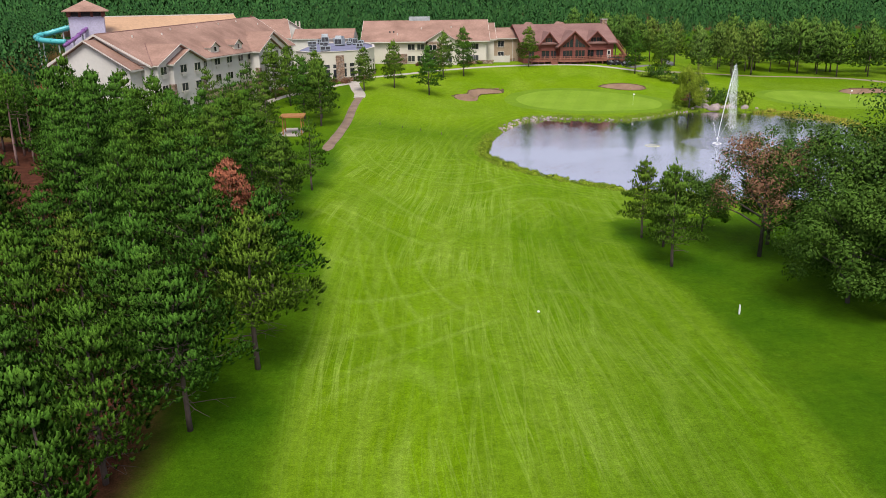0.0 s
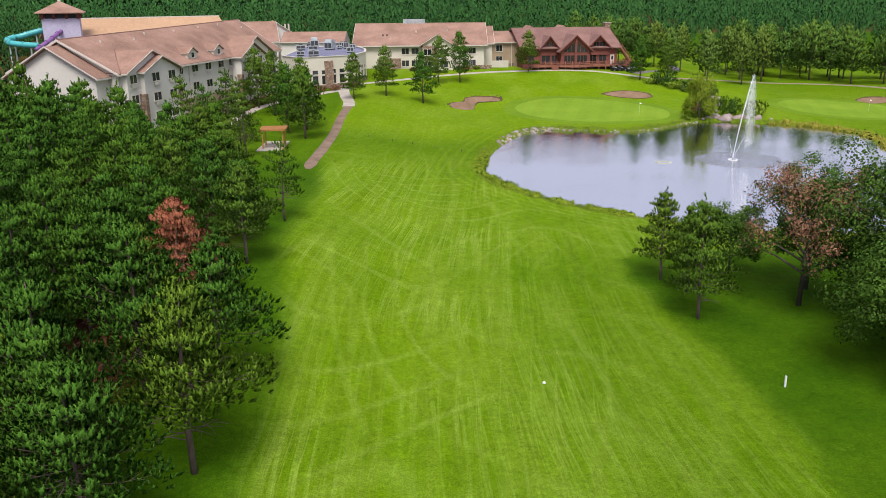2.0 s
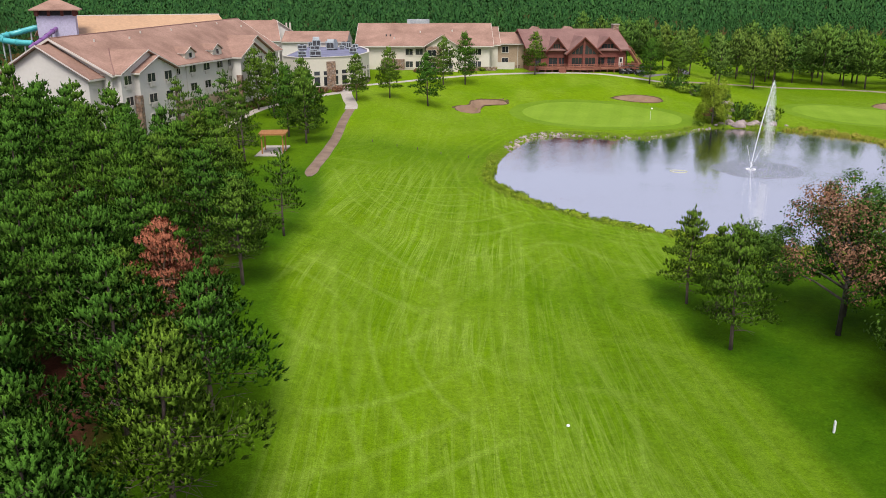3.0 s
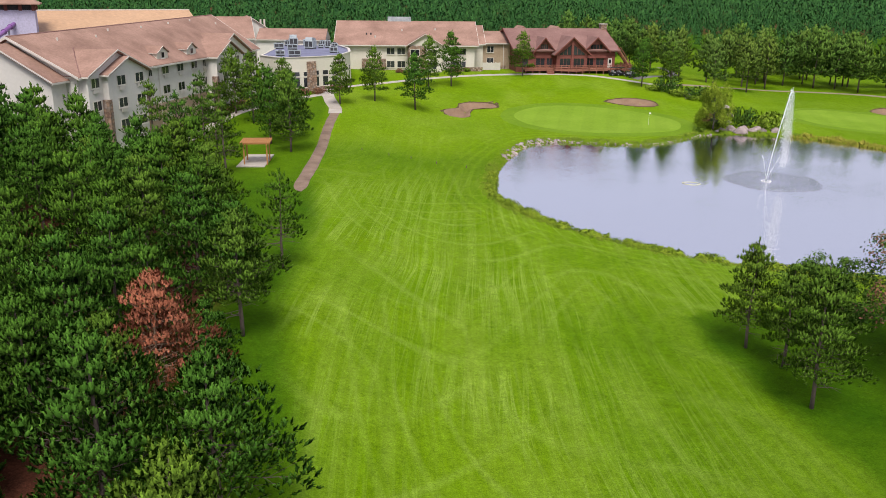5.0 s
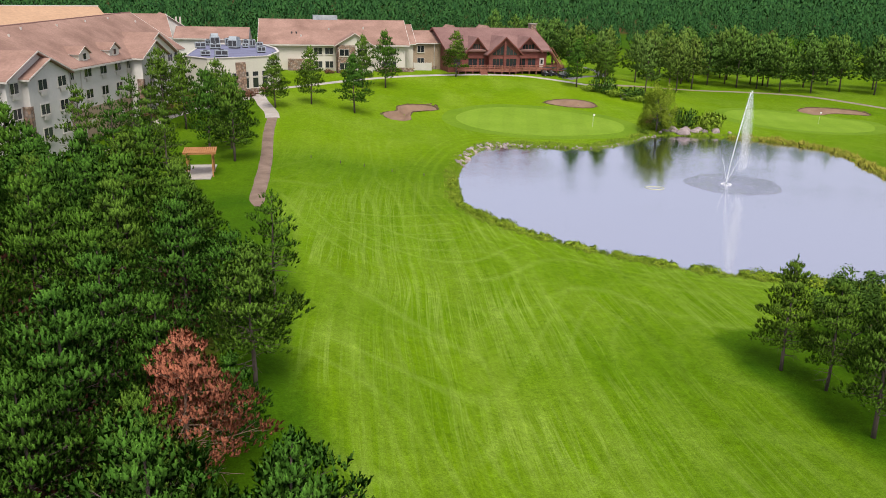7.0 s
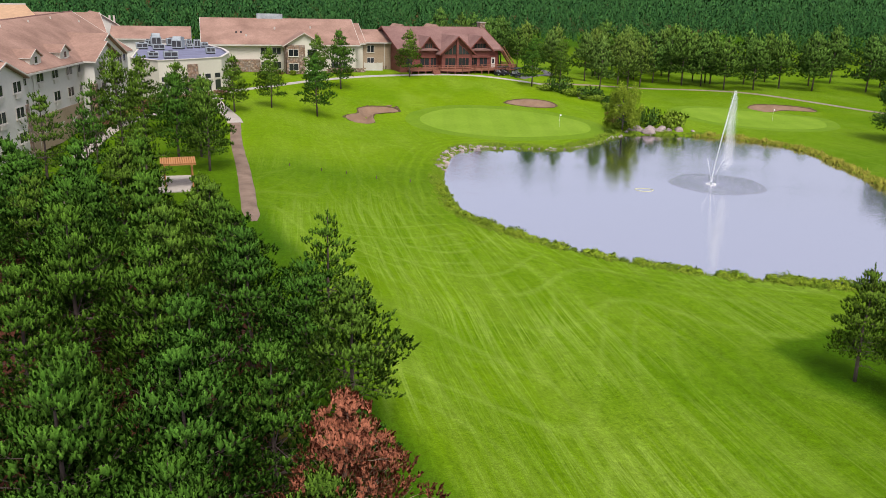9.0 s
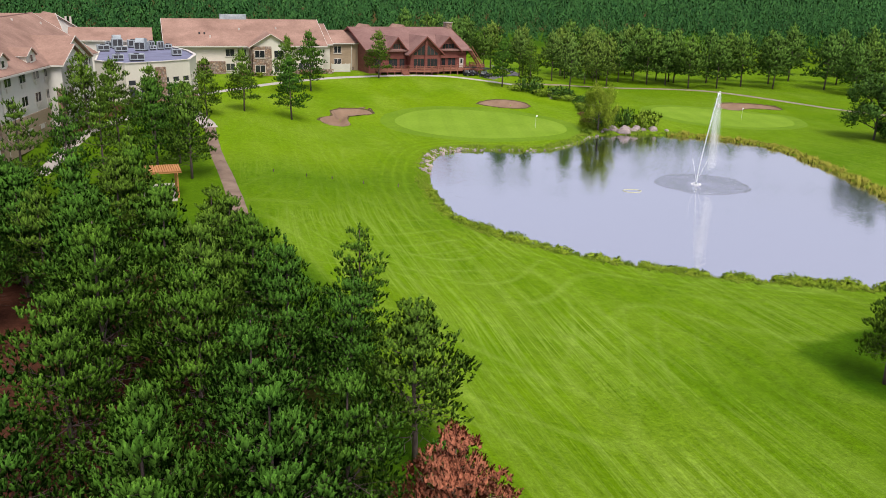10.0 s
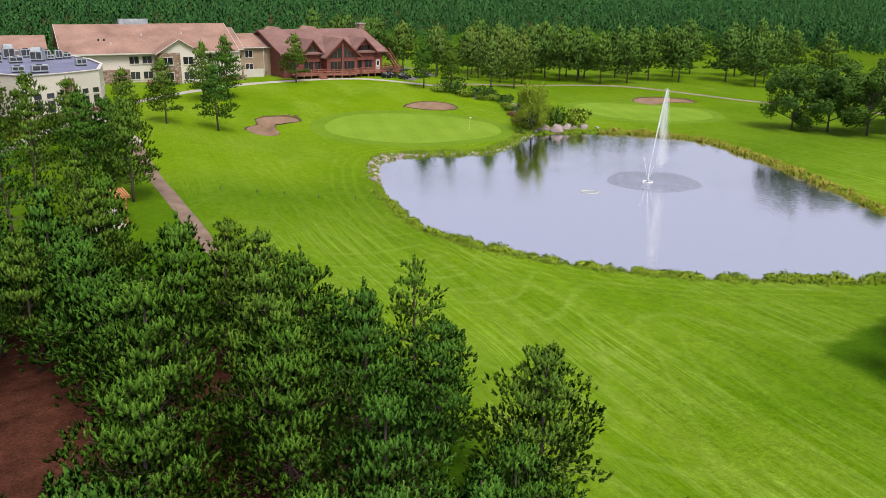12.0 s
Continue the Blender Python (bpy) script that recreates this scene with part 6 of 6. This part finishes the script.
# ---- things round the pond and on the lawn ----
def fountain():
    f = thing("fountain", "floating pond fountain with a tall leaning white jet", "fountain", at=pose(47.0, 113.4, 0))
    rng = np.random.default_rng(3)
    ring = Shape().tube([(0.6 * math.cos(a), 0.6 * math.sin(a), 0.04) for a in np.linspace(0, math.tau, 28)], 0.06, 7, False)
    part("float", ring, PLASTIC_WHITE, f, "white ring float", True)
    part("nozzle", Shape().tube([(0, 0, -0.1), (0, 0, 0.3)], 0.10, 8), UNIT, f)
    lean, top = np.array([1.7, -0.2]), 11.6

    def drops(name, p, size):
        n = len(p)
        d = rng.normal(size=(n, 4, 3)) * np.asarray(size).reshape(-1, 1, 1)
        d[:, :, 2] *= 1.8
        v = (p[:, None, :] + d).reshape(-1, 3)
        i = np.arange(n)[:, None] * 4
        q = np.concatenate([i + np.array([[0, 1, 2]]), i + np.array([[0, 2, 3]]), i + np.array([[0, 3, 1]]), i + np.array([[1, 3, 2]])])
        return part(name, arrays_mesh(name, v, q, SPRAY, np.tile((0.0, -0.5, 0.866), (len(v), 1))), None, f)

    bow = lambda k: np.column_stack([lean[0] * k ** 1.25, lean[1] * k ** 1.25, 0.3 + top * k])
    k = np.linspace(0, 1, 26)
    part("jet_core", Shape().tube(bow(k * 0.97), [0.045 + 0.03 * q * (1 - q) for q in k], 7), SPRAY, f, "narrow white jet", True)
    t = rng.uniform(0, 1, 1500) ** 0.7
    wide = 0.02 + 0.09 * t ** 2
    drops("jet", bow(t) + rng.normal(0, 1, (1500, 3)) * wide[:, None], 0.008 + 0.010 * rng.random(1500))
    # the veil that hangs under the tip, to the lee of the jet
    n = 120000
    start = 1 - 0.42 * rng.uniform(0, 1, n) ** 1.2
    fall = start * rng.uniform(0, 1, n) ** 1.5 * 0.80
    p = bow(start)
    p[:, 0] += 1.15 * fall ** 0.4 * rng.uniform(0.05, 1, n) ** 0.7 + (1 - start) * 1.1 * rng.uniform(0, 1, n)
    p[:, 1] += rng.normal(0, 0.12, n) + fall * rng.normal(0, 0.5, n)
    p[:, 2] += rng.normal(0, 0.08, n) - top * fall
    v = (p[:, None, :] + rng.normal(size=(n, 3, 3)) * (0.0045 + 0.0045 * rng.random((n, 1, 1)))).reshape(-1, 3)
    part("falling_spray", arrays_mesh("falling_spray", v, np.arange(3 * n).reshape(-1, 3), SPRAY, np.tile((0.0, -0.5, 0.866), (3 * n, 1))), None, f, "fine white falling spray")
    for lean_x, lean_y in ((-0.75, 0.3), (1.3, -0.2)):
        n = 620
        t = rng.uniform(0, 1, n)
        p = np.column_stack([lean_x * t + rng.normal(0, 0.03, n), lean_y * t + rng.normal(0, 0.03, n), 0.2 + 3.6 * t - 0.5 * t * t])
        drops("side_jet", p, 0.008)
    # scalloped ring of splashes on the water
    n = 34
    for k in range(n):
        a = k * math.tau / n
        r = 5.6 + 0.25 * math.sin(5 * a)
        lump = [(math.cos(a) * r + 0.9 + 0.34 * math.cos(q) * math.cos(a) - 0.5 * math.sin(q) * math.sin(a), math.sin(a) * r + 0.34 * math.cos(q) * math.sin(a) + 0.5 * math.sin(q) * math.cos(a)) for q in np.linspace(0, math.tau, 9)[:-1]]
        part("splash", Shape().prism(lump, 0.0, 0.025), RUFFLED, f)
    n = 900
    a, r = rng.uniform(0, math.tau, n), 5.4 * np.sqrt(rng.uniform(0, 1, n))
    q = np.column_stack([np.cos(a) * r + 0.9, np.sin(a) * r, np.full(n, 0.02)])
    drops("drip_splashes", q, 0.010)
    disc = Shape()
    rings, seg = 14, 60
    v = [(0.9, 0, 0.012)]
    for k in range(1, rings + 1):
        for j in range(seg):
            a = j * math.tau / seg
            r = 5.7 * k / rings * (1 + 0.03 * math.sin(j * 5.3))
            v.append((0.9 + r * math.cos(a), r * math.sin(a), 0.012 + (0.03 * rng.random() if k < rings else 0)))
    fc = [(0, 1 + j, 1 + (j + 1) % seg) for j in range(seg)]
    for k in range(rings - 1):
        b = 1 + k * seg
        fc += [(b + j, b + seg + j, b + seg + (j + 1) % seg, b + (j + 1) % seg) for j in range(seg)]
    part("ruffled_water", disc.add(v, fc), RUFFLED, f, "ruffled water under the falling spray")


SPRAY = foliage("water_spray", (0.86, 0.88, 0.92), (0.92, 0.94, 0.97), (1.0, 1.0, 1.0), 0.4, 1.0, 0.5)
RUFFLED = water_material("ruffled_water", 1.0, 3.0, 0.16)
fountain()

loop = Shape().tube([(1.1 * math.cos(a) * (1 + 0.08 * math.sin(3 * a)), 0.8 * math.sin(a), 0.02) for a in np.linspace(0, math.tau, 36)], 0.045, 6, False)
tagged(new("floating_ring", loop.mesh("floating_ring", PALE_HOSE, True)), "pale floating hose ring on the pond", "ring").matrix_basis = pose(36.8, 112.2, 0, 0, 0, -20)

# fringe of grass clumps along the bank
def fringe(name, spots, heights, material, label, seed, blades=14):
    r = np.random.default_rng(seed)
    spots = np.asarray(spots)
    n = len(spots)
    aim = np.column_stack([r.normal(0, 0.25, (n, 2)), np.ones(n)])
    aim /= np.linalg.norm(aim, axis=1, keepdims=True)
    me = tufts_mesh(name, spots, aim, np.asarray(heights), blades, 0.10, 0.45, r, material)
    return tagged(new(name, me), label, "grass", kind="stuff")


r = np.random.default_rng(21)
edge = np.repeat(POND, 80, 0) + r.normal(0, 1.4, (len(POND) * 80, 2))
dist = off_edge(POND, edge[:, 0], edge[:, 1])
near_side = edge[:, 1] < 137
keep = (dist > -0.15) & (dist < 1.5 + 0.7 * r.random(len(edge)))
lump = np.array([noise.noise((x * 0.55, y * 0.55, 4.0)) for x, y in edge])
far_east = (edge[:, 0] > 58) & (edge[:, 1] < 146)
for name, mask, low, high, mat, words, seed in (("bank_grass", keep & ~far_east & near_side, 0.18, 0.42, REED, "bright green grass clumps along the pond bank", 1),
                                                ("bank_grass", keep & ~far_east & ~near_side, 0.22, 0.62, REED, "short grass along the far pond bank", 2),
                                                ("bank_reeds", keep & far_east & (dist < 1.3), 0.40, 0.85, REED_DRY, "yellowing reeds along the east bank", 3)):
    p = edge[mask]
    hgt = low + (high - low) * np.clip(lump[mask] * 1.6 + 0.25, 0, 1) + r.uniform(0, 0.08, len(p))
    fringe(name, np.column_stack([p, ground_z(p[:, 0], p[:, 1])]), hgt, mat, words, seed)


def cushions(spots, seed):
    """Low rounded growth: small leaves over the domes of many clumps, (x, y, radius, height) each."""
    r = np.random.default_rng(seed)
    n = 150
    c = np.repeat(np.asarray(spots), n, 0)
    u = unit(r.normal(size=(len(c), 3)))
    u[:, 2] = np.abs(u[:, 2])
    lumpy = np.array([noise.noise((q[0] * 2.2, q[1] * 2.2, k * 3.1)) for q, k in zip(c[:, :2] + u[:, :2] * c[:, 2:3], u[:, 2])])
    d = (1.0 + 0.55 * lumpy + r.normal(0, 0.05, len(c)))[:, None] * u * c[:, [2, 2, 3]]
    p = np.column_stack([c[:, 0], c[:, 1], ground_z(c[:, 0], c[:, 1]) - 0.05]) + d
    e1 = unit(np.cross(u, r.normal(size=u.shape)))
    e2 = unit(np.cross(u, e1) + u * r.normal(0, 0.5, (len(u), 1)))
    size = r.uniform(0.05, 0.12, (len(u), 1))
    v = np.stack([p - e1 * size * 0.7, p + e2 * size * 1.5 + u * size * 0.5, p + e1 * size * 0.7, p - e2 * size * 1.2], 1).reshape(-1, 3)
    f = np.arange(len(v)).reshape(-1, 4)
    return arrays_mesh("bank_bushes", v, f, BANK_LEAF, np.repeat(unit(u + (0, 0, 0.3)), 4, 0))


clumps, walkers = [], np.random.default_rng(44)
for a, b in zip(POND, np.roll(POND, -1, 0)):
    for q in np.arange(0, np.hypot(*(b - a)), 0.33):
        x, y = a + (b - a) * q / np.hypot(*(b - a)) + walkers.normal(0, 0.12, 2)
        swell = noise.noise((x * 0.42, y * 0.42, 9.0)) + 0.4 * noise.noise((x * 1.3, y * 1.3, 2.0))
        if x < 60 and y < 118 and swell > -0.22:
            grow = min(1.0, 0.35 + 0.9 * (swell + 0.22)) * (1.0 if y < 100 else 0.7)
            out = np.array([x - 44, y - 112])
            x, y = np.array([x, y]) + out / np.hypot(*out) * 0.45
            clumps.append((x, y, 0.32 + 0.42 * grow, 0.26 + 0.58 * grow))
tagged(new("bank_bushes", cushions(clumps, 5)), "bright green low bushes in cushions along the pond bank", "bush", kind="stuff")
# round bushes on the near bank
for x, y, s in ((19.2, 89.4, 0.55), (17.7, 91.0, 0.4), (24.5, 82.9, 0.5), (27.5, 81.2, 0.45), (30.5, 79.2, 0.5), (33.2, 77.8, 0.5), (35.6, 76.4, 0.5), (20.9, 87.2, 0.42), (12.2, 99.6, 0.4), (39.5, 74.8, 0.5), (42.5, 73.9, 0.5)):
    shrub(2, x, y, s, 1.1)


def boulder(seed, sx, sy, sz):
    bm = bmesh.new()
    bmesh.ops.create_icosphere(bm, subdivisions=2, radius=1.0)
    for v in bm.verts:
        k = 1 + 0.60 * noise.noise(v.co * 1.1 + Vector((seed * 3.1, 0, 0))) + 0.14 * noise.noise(v.co * 2.6 + Vector((0, seed * 1.7, 0)))
        v.co = Vector((v.co.x * sx, v.co.y * sy, v.co.z * sz)) * k
        v.co.z = max(v.co.z, -0.35 * sz)
    me = bpy.data.meshes.new("boulder")
    bm.to_mesh(me)
    bm.free()
    me.materials.append(ROCK)
    return me


BOULDERS = [boulder(s, *d) for s, d in enumerate(((1, 0.8, 0.75), (1.2, 0.8, 0.6), (0.9, 0.9, 0.85), (1.1, 0.7, 0.55)))]


def rock(x, y, s, words="rounded grey granite stone at the water's edge", group="stones on the bank", z=None):
    ob = new("rock", BOULDERS[rng.randrange(4)])
    ob.matrix_basis = pose(x, y, (gz(x, y) if z is None else z) + 0.1 * s, rng.uniform(-12, 12), rng.uniform(-12, 12), rng.uniform(0, 360))
    ob.scale = (s, s, s)
    return tagged(ob, words, "rock", group)


for x, y, s in ((58.2, 149.6, 1.25), (60.4, 149.8, 0.9), (57.2, 151.2, 1.0), (62.2, 149.8, 0.7), (64.4, 149.8, 0.95), (59.8, 151.6, 1.0), (55.6, 150.8, 0.8), (61.8, 151.2, 0.7), (66.4, 148.8, 0.5)):
    rock(x, y, s, "large pale granite boulder beside the pond", "boulders by the willow")
for x, y, s in ((58.6, 179.0, 0.8), (58.0, 177.2, 0.5), (62.2, 170.4, 0.9), (63.2, 169.2, 0.8), (61.2, 166.8, 0.8), (59.4, 164.6, 0.6), (60.8, 162.4, 0.8), (61.8, 163.4, 0.7), (57.0, 159.4, 0.6), (56.0, 156.0, 0.6), (55.0, 154.2, 0.5), (58.8, 157.4, 0.7), (54.2, 150.0, 0.4), (52.0, 147.9, 0.35)):
    rock(x, y, s, "pale granite boulder in the shrub bed", "boulders in the shrub bed")
# riprap along the north-west shore
c = POND
for i in range(len(c)):
    x, y = c[i]
    if y > 127 and x < 52:
        a, b = c[i], c[(i + 1) % len(c)]
        dense = 7 if x < 28 else 3
        for k in range(dense):
            q = a + (b - a) * rng.random()
            o = (q - POND.mean(0))
            o /= np.linalg.norm(o)
            q = q + o * rng.uniform(-0.1, 1.3 if x < 26 else 0.5)
            rock(q[0], q[1], rng.uniform(0.13, 0.36 if x < 26 else 0.22))


def pergola():
    p = thing("pergola", "open timber pergola over a concrete pad", "pergola", at=pose(-17.9, 114.4, gz(-17.9, 114.4) + 0.16, 0, 0, 3))
    p.scale = (0.82, 0.6, 0.92)
    for x in (-1.7, 1.7):
        for y in (-2.4, 2.4):
            part("post", Shape().box(x - 0.1, x + 0.1, y - 0.1, y + 0.1, -0.2, 2.5), LOG, p)
    for x in (-1.7, 1.7):
        part("beam", Shape().box(x - 0.07, x + 0.07, -3.0, 3.0, 2.5, 2.72), LOG, p)
    for i in range(15):
        y = -2.9 + i * 5.8 / 14
        part("rafter", Shape().box(-2.2, 2.2, y - 0.04, y + 0.04, 2.72, 2.9), LOG, p)
    for i in range(16):
        x = -2.1 + i * 4.2 / 15
        part("slat", Shape().box(x - 0.09, x + 0.09, -3.0, 3.0, 2.9, 2.95), LOG, p)


pergola()
zp = gz(-18.2, 115.5)
tagged(new("pavement_pad", Shape().box(-20.0, -16.6, 111.6, 119.4, zp - 0.5, zp + 0.14).mesh("pad", CONCRETE)), "pale concrete pad under the pergola", "pad", kind="structure")


def golf_cart():
    c = thing("golf_cart", "black golf cart with a pale seat by the lodge deck", "golf cart", "golf carts")
    part("body", Shape().prism([(-1.15, 0.3), (1.05, 0.3), (1.15, 0.55), (0.85, 0.8), (0.4, 0.55), (0.0, 0.5), (-0.15, 0.75), (-1.15, 0.8)], -0.55, 0.55, "y"), BLACK, c)
    part("seat", Shape().box(-0.5, 0.0, -0.52, 0.52, 0.72, 0.86), CART_PALE, c)
    part("backrest", Shape().box(-0.62, -0.5, -0.52, 0.52, 0.86, 1.25), CART_PALE, c)
    for x in (-0.75, 0.65):
        for y in (-0.5, 0.5):
            part("post", Shape().tube([(x, y, 0.6), (x * 0.9, y, 1.82)], 0.025, 5), BLACK, c)
    part("canopy", Shape().box(-1.0, 0.85, -0.6, 0.6, 1.8, 1.9), BLACK, c, "black canopy")
    for x in (-0.75, 0.8):
        for y in (-0.6, 0.48):
            w = part("wheel", Shape().tube([(x, y, 0.23), (x, y + 0.14, 0.23)], 0.23, 12), RUBBER, c)
            part("rim", Shape().tube([(x, y - 0.01, 0.23), (x, y + 0.15, 0.23)], 0.12, 10), UNIT, w)
    part("bag", Shape().tube([(-1.2, 0.2, 0.5), (-1.35, 0.2, 1.35)], 0.14, 8), BLACK, c)
    part("steering_wheel", Shape().tube([(0.3 + 0.0, 0.3, 1.0), (0.36, 0.3, 1.05)], 0.16, 10), BLACK, c)
    return c


first = golf_cart()
for i, (x, y, t) in enumerate(((48.2, 198.6, 20), (49.8, 199.6, 25), (51.6, 197.6, -70), (53.0, 199.4, -60))):
    m = pose(x, y, gz(x, y) + 0.02, 0, 0, t)
    if i == 0:
        first.matrix_basis = m
    else:
        copy_thing(first, m)

flag = thing("flagstick", "thin flagstick with a small pale flag on the green", "flagstick", "flagsticks", at=pose(43.3, 153.6, gz(43.3, 153.6) + 0.08))
part("pole", Shape().tube([(0, 0, 0), (0, 0, 2.2)], 0.015, 6), PLASTIC_WHITE, flag)
part("flag", Shape().add([(0, 0, 2.2), (0.36, 0.08, 2.14), (0.34, 0.05, 1.93), (0, 0, 1.92), (0, 0.02, 2.2), (0.36, 0.10, 2.14), (0.34, 0.07, 1.93), (0, 0.02, 1.92)], [(0, 1, 2, 3), (7, 6, 5, 4), (0, 4, 5, 1), (1, 5, 6, 2), (2, 6, 7, 3)]), PLASTIC_WHITE, flag)
copy_thing(flag, pose(88, 156, gz(88, 156) + 0.08))
stake = Shape().prism([(-0.05, 0), (0.05, 0), (0.05, 0.78), (0, 0.84), (-0.05, 0.78)], -0.05, 0.05, "y")
tagged(new("marker_stake", stake.mesh("marker_stake", PLASTIC_WHITE)), "white wooden yardage stake in the rough", "stake").matrix_basis = pose(25.2, 42.7, gz(25.2, 42.7) - 0.1)
disc = Shape().tube([(0, 0, 0), (0, 0, 0.06), (0, 0, 0.09)], [0.10, 0.09, 0.055], 12)
tagged(new("yardage_plate", disc.mesh("yardage_plate", PLASTIC_WHITE)), "flat white yardage plate set in the fairway", "marker").matrix_basis = pose(11.2, 43.2, gz(11.2, 43.2))
for x, y in ((-5.3, 123.8), (-1.6, 122.6), (1.4, 122.3), (4.8, 120.4), (8.7, 119.0)):
    post = Shape().prism([(-0.045, 0), (0.045, 0), (0.045, 0.45), (0, 0.5), (-0.045, 0.45)], -0.045, 0.045, "y")
    tagged(new("rope_post", post.mesh("rope_post", BARK)), "short dark wooden stake across the fairway", "stake", "stakes across the fairway").matrix_basis = pose(x, y, gz(x, y) - 0.1)
